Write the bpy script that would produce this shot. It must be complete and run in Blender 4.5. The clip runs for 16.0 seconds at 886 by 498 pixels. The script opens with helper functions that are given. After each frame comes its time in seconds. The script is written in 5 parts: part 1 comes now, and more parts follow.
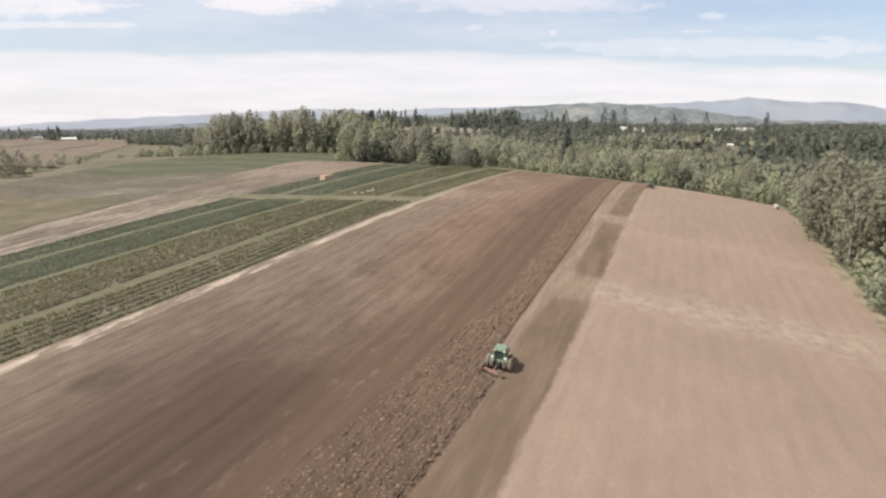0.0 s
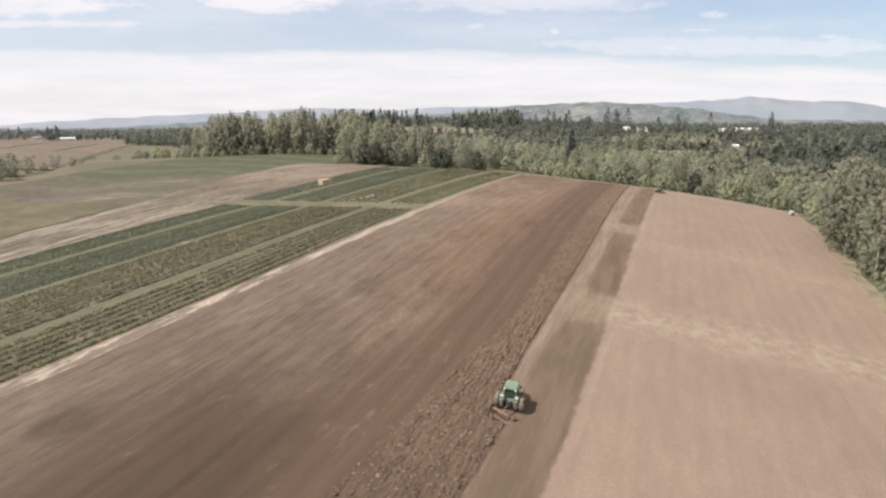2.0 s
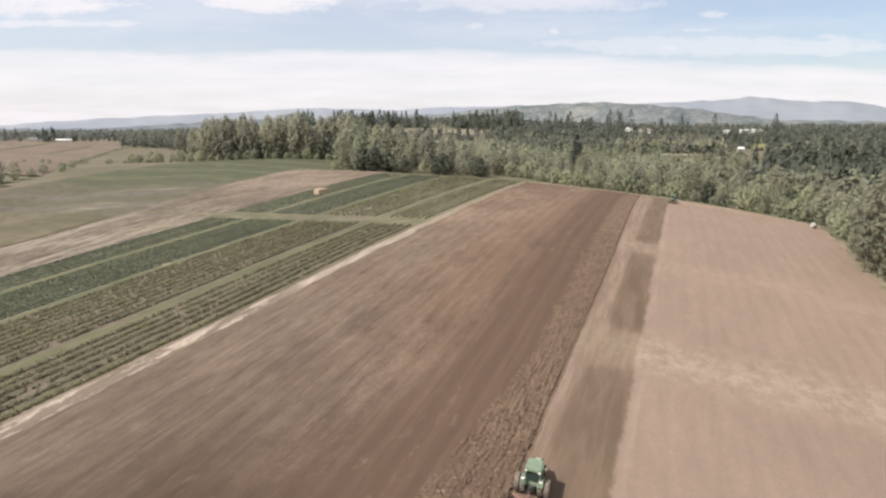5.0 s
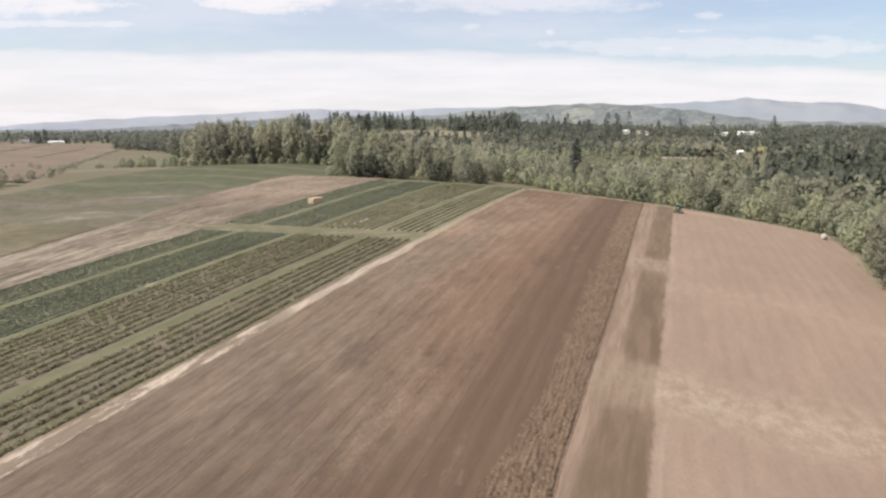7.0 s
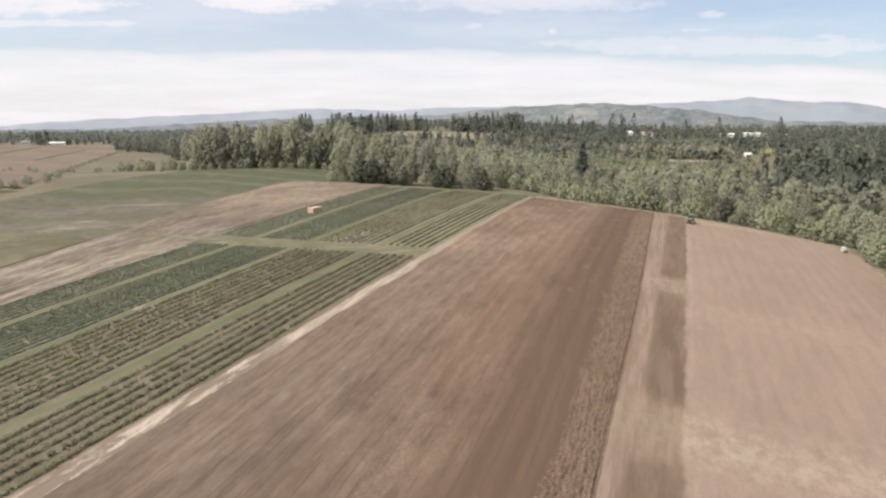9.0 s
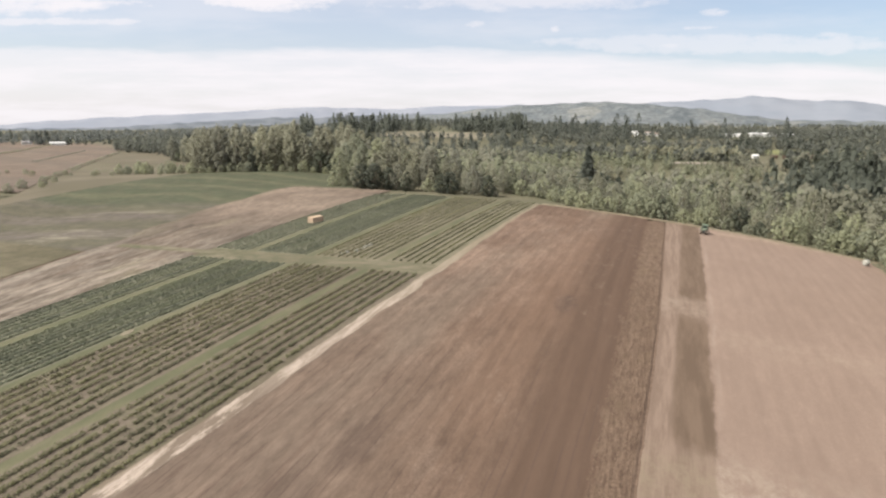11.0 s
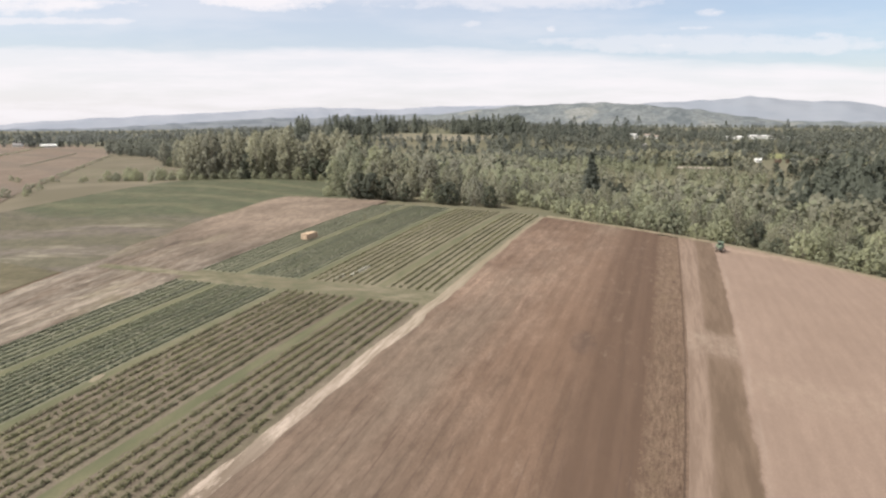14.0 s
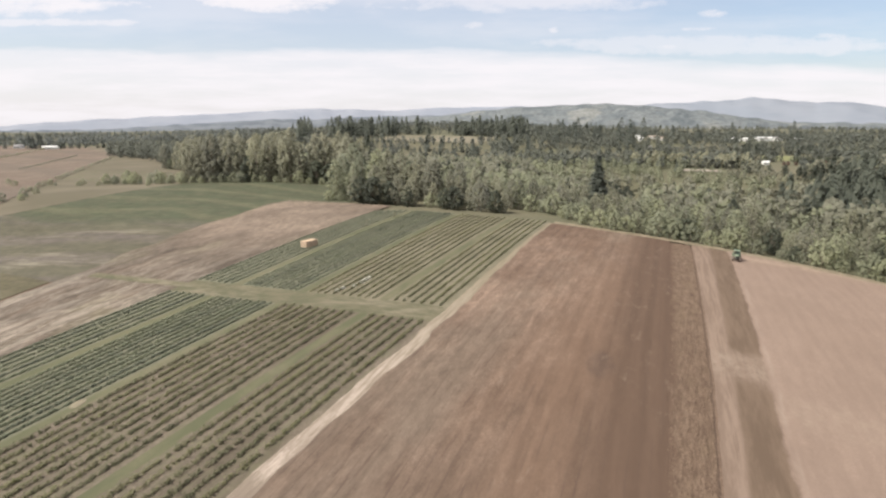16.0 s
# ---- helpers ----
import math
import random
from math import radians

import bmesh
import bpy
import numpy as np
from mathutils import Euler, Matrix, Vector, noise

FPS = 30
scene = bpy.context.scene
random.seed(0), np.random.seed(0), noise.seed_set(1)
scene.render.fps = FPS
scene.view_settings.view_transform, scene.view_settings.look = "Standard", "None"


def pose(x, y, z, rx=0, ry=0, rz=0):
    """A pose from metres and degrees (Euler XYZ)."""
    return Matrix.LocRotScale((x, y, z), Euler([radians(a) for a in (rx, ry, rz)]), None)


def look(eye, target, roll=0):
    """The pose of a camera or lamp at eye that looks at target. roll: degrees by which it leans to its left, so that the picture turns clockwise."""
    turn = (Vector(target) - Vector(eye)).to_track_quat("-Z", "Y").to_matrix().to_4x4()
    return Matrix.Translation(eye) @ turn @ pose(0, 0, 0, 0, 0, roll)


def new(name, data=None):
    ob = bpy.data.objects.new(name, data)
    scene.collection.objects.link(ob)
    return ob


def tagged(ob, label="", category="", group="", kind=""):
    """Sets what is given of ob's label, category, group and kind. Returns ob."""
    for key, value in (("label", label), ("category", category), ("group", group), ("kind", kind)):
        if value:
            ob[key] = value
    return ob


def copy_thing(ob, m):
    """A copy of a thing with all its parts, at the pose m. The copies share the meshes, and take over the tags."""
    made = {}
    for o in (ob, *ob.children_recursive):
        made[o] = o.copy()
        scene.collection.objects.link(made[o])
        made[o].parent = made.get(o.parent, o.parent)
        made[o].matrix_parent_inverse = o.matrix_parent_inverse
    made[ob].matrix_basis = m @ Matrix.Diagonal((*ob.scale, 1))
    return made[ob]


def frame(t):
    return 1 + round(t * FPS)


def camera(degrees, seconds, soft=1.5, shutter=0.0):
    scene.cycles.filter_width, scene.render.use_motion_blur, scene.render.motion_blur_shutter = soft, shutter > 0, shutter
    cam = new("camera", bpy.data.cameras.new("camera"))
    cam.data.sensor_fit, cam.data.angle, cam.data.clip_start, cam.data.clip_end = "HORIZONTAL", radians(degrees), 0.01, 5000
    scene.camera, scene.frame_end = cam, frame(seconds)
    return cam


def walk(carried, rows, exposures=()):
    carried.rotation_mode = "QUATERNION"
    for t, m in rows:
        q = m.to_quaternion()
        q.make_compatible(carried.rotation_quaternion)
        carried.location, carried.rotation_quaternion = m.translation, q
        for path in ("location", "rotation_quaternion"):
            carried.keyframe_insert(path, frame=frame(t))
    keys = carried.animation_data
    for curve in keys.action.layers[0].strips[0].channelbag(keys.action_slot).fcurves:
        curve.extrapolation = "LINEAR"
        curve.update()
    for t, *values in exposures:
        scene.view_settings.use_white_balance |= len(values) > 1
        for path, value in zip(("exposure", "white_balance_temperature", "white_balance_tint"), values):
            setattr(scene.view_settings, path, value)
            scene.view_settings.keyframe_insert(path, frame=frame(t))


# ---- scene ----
cam = camera(74, 16.0, soft=2.4)
PATH = [
    (0.0, pose(18.39, 0.00, 32.00, 78.202, 0, 20.770)),
    (0.5, pose(17.70, 2.00, 32.35, 78.181, 0, 20.835)),
    (1.0, pose(16.91, 3.81, 32.66, 78.149, 0, 20.899)),
    (1.5, pose(16.08, 5.62, 33.04, 78.131, 0, 20.811)),
    (2.0, pose(15.16, 7.54, 33.44, 78.109, 0, 20.875)),
    (2.5, pose(14.23, 9.43, 33.84, 78.139, 0, 21.012)),
    (3.0, pose(13.40, 11.17, 34.24, 78.102, 0, 21.133)),
    (3.5, pose(12.55, 13.05, 34.64, 78.056, 0, 21.054)),
    (4.0, pose(11.76, 14.86, 35.12, 78.034, 0, 21.041)),
    (6.5, pose(7.38, 23.61, 37.66, 78.175, 0, 20.474)),
    (7.0, pose(6.56, 25.24, 38.34, 78.146, 0, 20.460)),
    (7.5, pose(5.77, 26.97, 39.00, 78.184, 0, 20.406)),
    (8.0, pose(4.95, 28.77, 39.71, 78.138, 0, 20.556)),
    (8.5, pose(4.16, 30.54, 40.45, 78.086, 0, 20.676)),
    (9.0, pose(3.31, 32.30, 41.15, 78.075, 0, 20.706)),
    (11.5, pose(-1.27, 41.09, 44.62, 77.889, 0, 20.899)),
    (12.0, pose(-2.22, 42.90, 45.26, 77.882, 0, 20.798)),
    (12.5, pose(-3.25, 44.64, 45.92, 77.874, 0, 20.529)),
    (13.0, pose(-4.16, 46.46, 46.57, 77.893, 0, 20.466)),
    (13.5, pose(-5.10, 48.01, 47.12, 77.875, 0, 20.470)),
    (14.0, pose(-5.99, 49.80, 47.55, 77.898, 0, 20.533)),
    (14.5, pose(-6.78, 51.45, 47.89, 77.875, 0, 20.501)),
    (15.0, pose(-7.64, 53.17, 48.11, 77.915, 0, 20.556)),
    (15.5, pose(-8.45, 54.87, 48.15, 77.957, 0, 20.683)),
    (16.0, pose(-9.37, 56.53, 48.31, 77.999, 0, 20.759)),
]
walk(cam, PATH)

# ---- world and sun ----
SUN_EL, SUN_AZ = radians(50), radians(-128)      # azimuth from +y towards +x
world = bpy.data.worlds.new("sky")
scene.world = world
world.use_nodes = True
wn, wl = world.node_tree.nodes, world.node_tree.links
wn.clear()


def wnode(kind, **values):
    n = wn.new(kind)
    for key, value in values.items():
        n.inputs[key].default_value = value
    return n


def wmath(op, a, b=0.0, clamp=False):
    n = wn.new("ShaderNodeMath")
    n.operation, n.use_clamp = op, clamp
    for socket, value in zip(n.inputs, (a, b)):
        if isinstance(value, (int, float)):
            socket.default_value = value
        else:
            wl.new(value, socket)
    return n.outputs[0]


def wramp(value, lo, hi):
    n = wn.new("ShaderNodeMapRange")
    n.interpolation_type = "SMOOTHSTEP"
    wl.new(value, n.inputs["Value"])
    n.inputs["From Min"].default_value, n.inputs["From Max"].default_value = lo, hi
    return n.outputs["Result"]


sky = wn.new("ShaderNodeTexSky")
sky.sky_type, sky.sun_disc = "NISHITA", False
sky.sun_elevation, sky.sun_rotation = SUN_EL, SUN_AZ
sky.air_density, sky.dust_density, sky.ozone_density = 1.0, 1.5, 2.6
coord = wn.new("ShaderNodeTexCoord")
sep = wn.new("ShaderNodeSeparateXYZ")
wl.new(coord.outputs["Generated"], sep.inputs[0])
# u to the right and v upwards, seen along the heading of the clouds' drift
HEAD = radians(20.7)
ahead = wmath("MAXIMUM", wmath("ADD", wmath("MULTIPLY", sep.outputs["X"], -math.sin(HEAD)), wmath("MULTIPLY", sep.outputs["Y"], math.cos(HEAD))), 0.05)
aside = wmath("ADD", wmath("MULTIPLY", sep.outputs["X"], math.cos(HEAD)), wmath("MULTIPLY", sep.outputs["Y"], math.sin(HEAD)))
U, V = wmath("DIVIDE", aside, ahead), wmath("DIVIDE", sep.outputs["Z"], ahead)
flat = wn.new("ShaderNodeCombineXYZ")
wl.new(U, flat.inputs["X"])
wl.new(V, flat.inputs["Y"])


def cloud_noise(scale, detail, rough, shift, stretch, lean=0.0):
    m = wn.new("ShaderNodeMapping")
    m.inputs["Location"].default_value = shift
    m.inputs["Rotation"].default_value = (0, 0, radians(lean))
    m.inputs["Scale"].default_value = (1, stretch, 1)
    wl.new(flat.outputs[0], m.inputs[0])
    n = wnode("ShaderNodeTexNoise", Scale=scale, Detail=detail, Roughness=rough)
    wl.new(m.outputs[0], n.inputs["Vector"])
    return n.outputs["Fac"]


def bank(u, v, wide, high, noise_value, lo, hi):
    """A bank of cloud round (u, v), broken up by noise."""
    a = wmath("POWER", wmath("DIVIDE", wmath("ABSOLUTE", wmath("SUBTRACT", U, u)), wide), 2.0)
    b = wmath("POWER", wmath("DIVIDE", wmath("ABSOLUTE", wmath("SUBTRACT", V, v)), high), 2.0)
    inside = wmath("SUBTRACT", 1.0, wmath("ADD", a, b), True)
    return wramp(wmath("ADD", wmath("MULTIPLY", inside, 0.42), wmath("MULTIPLY", noise_value, 1.15)), lo, hi)


fleece = cloud_noise(9.0, 9, 0.66, (1.3, 0.2, 0), 3.4, -3)
sweep = cloud_noise(3.2, 8, 0.60, (4.0, 1.0, 0), 5.5, -4)
edge = wmath("ADD", V, wmath("MULTIPLY", wmath("SUBTRACT", sweep, 0.5), 0.035))
edge = wmath("ADD", edge, wmath("MULTIPLY", wmath("MAXIMUM", wmath("SUBTRACT", U, 0.0), 0.0), 0.035))
veil = wmath("MULTIPLY", wramp(edge, 0.132, 0.104), wmath("ADD", wmath("MULTIPLY", wramp(cloud_noise(4.0, 8, 0.64, (9, 2, 0), 9.0), 0.35, 0.65), 0.20), 0.80))
curl = cloud_noise(22.0, 8, 0.70, (3.1, 5.2, 0), 2.2, -6)
mixed = wmath("ADD", wmath("MULTIPLY", fleece, 0.6), wmath("MULTIPLY", curl, 0.4))
banks = wmath("MAXIMUM", bank(-0.66, 0.190, 0.26, 0.034, mixed, 0.60, 1.06), bank(-0.27, 0.198, 0.17, 0.030, mixed, 0.56, 0.98))
banks = wmath("MAXIMUM", banks, wmath("MULTIPLY", bank(0.08, 0.196, 0.34, 0.030, mixed, 0.52, 1.02), 0.75))
banks = wmath("MAXIMUM", banks, wmath("MULTIPLY", bank(-0.62, 0.160, 0.20, 0.010, mixed, 0.66, 0.96), 0.8))
banks = wmath("MAXIMUM", banks, wmath("MULTIPLY", bank(0.45, 0.125, 0.40, 0.022, mixed, 0.55, 0.92), 0.65))
for u, v, w, h in ((0.43, 0.172, 0.045, 0.011), (0.045, 0.154, 0.034, 0.013), (0.176, 0.149, 0.020, 0.012), (0.40, 0.150, 0.06, 0.007), (0.36, 0.122, 0.07, 0.010), (0.62, 0.138, 0.06, 0.010)):
    banks = wmath("MAXIMUM", banks, wmath("MULTIPLY", bank(u, v, w, h, mixed, 0.66, 1.10), 0.9))
# overhead and behind, out of view: same broken cloud, thickened for fill light
rest = wmath("MULTIPLY", wramp(V, 0.22, 0.34), wramp(fleece, 0.35, 0.55))
thin = wmath("ADD", wmath("MULTIPLY", wramp(sweep, 0.35, 0.7), 0.20), wmath("SUBTRACT", 0.39, wmath("MULTIPLY", wramp(U, 0.0, 0.6), 0.16)))
cover = wmath("MAXIMUM", wmath("MAXIMUM", banks, rest), wmath("MAXIMUM", veil, thin), True)
cover = wmath("MULTIPLY", cover, 0.95)
skyback = wnode("ShaderNodeBackground", Strength=0.080)
wl.new(sky.outputs[0], skyback.inputs["Color"])
cloudback = wnode("ShaderNodeBackground", Color=(0.962, 0.922, 0.952, 1), Strength=0.545)
mix = wn.new("ShaderNodeMixShader")
wl.new(cover, mix.inputs[0])
wl.new(skyback.outputs[0], mix.inputs[1])
wl.new(cloudback.outputs[0], mix.inputs[2])
out = wn.new("ShaderNodeOutputWorld")
wl.new(mix.outputs[0], out.inputs["Surface"])

sun = new("sun", bpy.data.lights.new("sun", "SUN"))
sun.data.energy, sun.data.angle, sun.data.color = 4.4, radians(0.6), (1.0, 0.94, 0.86)
sun.matrix_world = look((math.sin(SUN_AZ) * math.cos(SUN_EL), math.cos(SUN_AZ) * math.cos(SUN_EL), math.sin(SUN_EL)), (0, 0, 0))
scene.view_settings.exposure = 0.9


# ---- materials ----
class Mat:
    """A small builder of node materials in world or object space."""

    def __init__(self, name, rough=0.9, spec=0.2):
        self.m = bpy.data.materials.new(name)
        self.m.use_nodes = True
        self.n, self.l = self.m.node_tree.nodes, self.m.node_tree.links
        self.b = self.n["Principled BSDF"]
        self.b.inputs["Roughness"].default_value = rough
        self.b.inputs["Specular IOR Level"].default_value = spec
        self.geo = self.n.new("ShaderNodeNewGeometry")

    def math(self, op, a, b=0.0, clamp=False):
        n = self.n.new("ShaderNodeMath")
        n.operation, n.use_clamp = op, clamp
        for socket, value in zip(n.inputs, (a, b)):
            if isinstance(value, (int, float)):
                socket.default_value = value
            else:
                self.l.new(value, socket)
        return n.outputs[0]

    def noise(self, scale, detail=4, rough=0.55, stretch=(1, 1, 1), shift=(0, 0, 0)):
        m = self.n.new("ShaderNodeMapping")
        m.inputs["Scale"].default_value, m.inputs["Location"].default_value = stretch, shift
        self.l.new(self.geo.outputs["Position"], m.inputs[0])
        n = self.n.new("ShaderNodeTexNoise")
        n.inputs["Scale"].default_value, n.inputs["Detail"].default_value, n.inputs["Roughness"].default_value = scale, detail, rough
        self.l.new(m.outputs[0], n.inputs["Vector"])
        return n.outputs["Fac"]

    def ramp(self, value, lo, hi, to=1.0):
        n = self.n.new("ShaderNodeMapRange")
        n.interpolation_type = "SMOOTHSTEP"
        self.l.new(value, n.inputs["Value"])
        n.inputs["From Min"].default_value, n.inputs["From Max"].default_value = lo, hi
        n.inputs["To Max"].default_value = to
        return n.outputs["Result"]

    def mix(self, fac, a, b, kind="MIX"):
        n = self.n.new("ShaderNodeMix")
        n.data_type, n.blend_type = "RGBA", kind
        for socket, value in ((n.inputs["Factor"], fac), (n.inputs["A"], a), (n.inputs["B"], b)):
            if isinstance(value, (int, float)):
                socket.default_value = value
            elif isinstance(value, tuple):
                socket.default_value = (*value, 1)
            else:
                self.l.new(value, socket)
        return n.outputs["Result"]

    def axis(self, which):
        n = self.n.new("ShaderNodeSeparateXYZ")
        self.l.new(self.geo.outputs["Position"], n.inputs[0])
        return n.outputs[which]

    def vary(self, c, value, lo, hi):
        """Lightens and darkens a colour by a 0 to 1 value."""
        n = self.n.new("ShaderNodeMapRange")
        self.l.new(value, n.inputs["Value"])
        n.inputs["To Min"].default_value, n.inputs["To Max"].default_value = lo, hi
        g = self.n.new("ShaderNodeCombineColor")
        for socket in g.inputs:
            self.l.new(n.outputs["Result"], socket)
        return self.mix(1.0, c, g.outputs[0], "MULTIPLY")

    def object_random(self):
        return self.n.new("ShaderNodeObjectInfo").outputs["Random"]

    def island(self):
        return self.geo.outputs["Random Per Island"]

    def bump(self, value, strength, distance):
        n = self.n.new("ShaderNodeBump")
        n.inputs["Strength"].default_value, n.inputs["Distance"].default_value = strength, distance
        self.l.new(value, n.inputs["Height"])
        self.l.new(n.outputs[0], self.b.inputs["Normal"])
        return self

    def colour(self, value):
        if isinstance(value, tuple):
            self.b.inputs["Base Color"].default_value = (*value, 1)
        else:
            self.l.new(value, self.b.inputs["Base Color"])
        return self


def plain(name, colour, rough=0.6, metal=0.0, vary=0.12, scale=3.0):
    a = Mat(name, rough, 0.4)
    c = a.mix(a.ramp(a.noise(scale, 5), 0.3, 0.7), tuple(v * (1 - vary) for v in colour), tuple(v * (1 + vary) for v in colour))
    a.colour(c)
    a.b.inputs["Metallic"].default_value = metal
    return a.m


def leaf_material(name, dark, light, dry=None, gaps=0.32):
    """Foliage: each tree has its own tint, each clump a little variation."""
    a = Mat(name, 0.75, 0.12)
    tint = a.n.new("ShaderNodeAttribute")
    tint.attribute_name = "tint"
    stand_of = a.ramp(a.noise(0.05, 3, 0.5), 0.35, 0.65)
    own = a.math("ADD", a.math("MULTIPLY", a.island(), 0.12), a.math("ADD", a.math("MULTIPLY", tint.outputs["Fac"], 0.42), 0.06))
    c = a.mix(a.math("ADD", own, a.math("MULTIPLY", stand_of, 0.34)), dark, light)
    shift = a.mix(a.object_random(), (0.80, 0.80, 0.84), (1.24, 1.22, 1.10))
    c = a.mix(1.0, c, shift, "MULTIPLY")
    big = a.ramp(a.noise(0.02, 3), 0.35, 0.65)
    c = a.mix(a.math("MULTIPLY", big, 0.3), c, dry or light)
    a.colour(c)
    thin = a.n.new("ShaderNodeBsdfTranslucent")
    a.l.new(c, thin.inputs["Color"])
    both = a.n.new("ShaderNodeMixShader")
    both.inputs[0].default_value = 0.48
    a.l.new(a.b.outputs[0], both.inputs[1])
    a.l.new(thin.outputs[0], both.inputs[2])
    # each clump stands for many leaves with light between them
    lace = a.n.new("ShaderNodeMixShader")
    lace.inputs[0].default_value = gaps
    gap = a.n.new("ShaderNodeBsdfTransparent")
    a.l.new(both.outputs[0], lace.inputs[1])
    a.l.new(gap.outputs[0], lace.inputs[2])
    a.l.new(lace.outputs[0], a.n["Material Output"].inputs["Surface"])
    return a.m


def soil_material(name, dark, mid, pale, streak=0.5, patches=0.5):
    """Tilled earth: lines along the field, damp and dry patches, dashes of plant waste, crumbs."""
    a = Mat(name, 0.97, 0.08)
    lines = a.ramp(a.noise(0.8, 5, 0.7, (1.0, 0.09, 0.2)), 0.36, 0.64)
    c = a.mix(a.math("MULTIPLY", lines, streak), dark, mid)
    big = a.ramp(a.noise(0.028, 6, 0.62, (1.0, 0.55, 1.0)), 0.40, 0.62)
    c = a.mix(a.math("MULTIPLY", big, patches), c, pale)
    mottle = a.ramp(a.noise(0.30, 6, 0.70, (1.0, 0.30, 1.0), (21, 13, 0)), 0.46, 0.60)
    c = a.mix(a.math("MULTIPLY", mottle, 0.45 * patches), c, tuple(0.8 * v for v in mid))
    c = a.vary(c, a.ramp(a.noise(0.95, 7, 0.78, (1.0, 0.14, 1.0), (2, 40, 0)), 0.34, 0.66), 1 - 0.2 * streak, 1 + 0.2 * streak)
    grain = a.noise(1.5, 7, 0.82, (1.0, 0.7, 1.0), (31, 4, 0))
    c = a.vary(c, a.ramp(grain, 0.38, 0.62), 1 - 0.12 * patches, 1 + 0.12 * patches)
    c = a.vary(c, a.ramp(a.noise(0.16, 8, 0.78, (1.0, 0.42, 1.0), (61, 3, 0)), 0.36, 0.64), 1 - 0.27 * patches, 1 + 0.27 * patches)
    dash = a.ramp(a.noise(0.75, 4, 0.6, (1.0, 0.16, 1.0), (11, 5, 0)), 0.57, 0.66)
    c = a.mix(a.math("MULTIPLY", dash, 0.6 * patches), c, tuple(0.8 * v for v in dark))
    spots = a.ramp(a.noise(0.22, 6, 0.70, (1.0, 0.33, 1.0), (30, 7, 0)), 0.54, 0.66)
    c = a.mix(a.math("MULTIPLY", spots, patches * 0.75), c, tuple(1.12 * v for v in pale))
    crumbs = a.noise(3.0, 6, 0.75)
    c = a.mix(a.ramp(crumbs, 0.25, 0.75), tuple(0.88 * v for v in dark), c)
    tooth = a.noise(1.5, 6, 0.72, (1.0, 0.07, 1.0), (3, 9, 0))
    a.colour(c).bump(a.math("ADD", a.math("MULTIPLY", crumbs, 0.45), a.math("MULTIPLY", tooth, streak)), 0.7, 0.16)
    return a


def straw_band(a, c, centre, width, colour, strength, wobble=9.0):
    """Uneven patches of straw lying across a field at the given y."""
    bend = a.math("MULTIPLY", a.math("SUBTRACT", a.noise(0.05, 5, 0.65), 0.5), wobble)
    off = a.math("ABSOLUTE", a.math("SUBTRACT", a.math("ADD", a.axis("Y"), bend), centre))
    m = a.math("MULTIPLY", a.ramp(off, width, width * 0.1), a.ramp(a.noise(0.42, 9, 0.85, (1, 0.8, 1)), 0.40, 0.64))
    return a.mix(a.math("MULTIPLY", m, strength), c, colour)


def base_of(a):
    return a.b.inputs["Base Color"].links[0].from_socket


a = Mat("ground_cover", 0.95, 0.1)
c = a.mix(a.ramp(a.noise(0.009, 6), 0.38, 0.62), (0.078, 0.080, 0.050), (0.118, 0.106, 0.072))
c = a.mix(a.ramp(a.noise(0.5, 5), 0.35, 0.7), c, (0.088, 0.084, 0.054))
GROUND = a.colour(c).m

def passes(a, c, width, depth):
    """Faint regular lines left by the machine, one at each pass."""
    wander = a.math("MULTIPLY", a.noise(0.25, 4, 0.6, (1, 0.15, 1), (12, 12, 0)), 4.0)
    line = a.math("SINE", a.math("ADD", a.math("MULTIPLY", a.axis("X"), 2 * math.pi / width), wander))
    return a.vary(c, a.ramp(line, -0.6, 1.0), 1 + depth, 1 - depth)


def dark_end(a):
    """Mask that darkens the low end of the field, most towards +x."""
    return a.math("MULTIPLY", a.ramp(a.math("ADD", a.axis("Y"), a.math("MULTIPLY", a.noise(0.03, 5, 0.65), 60)), 116, 72), a.ramp(a.math("ADD", a.axis("X"), a.math("MULTIPLY", a.noise(0.05, 4, 0.6, (1, 0.5, 1), (2, 8, 0)), 16.0)), -48, -16, 0.9))


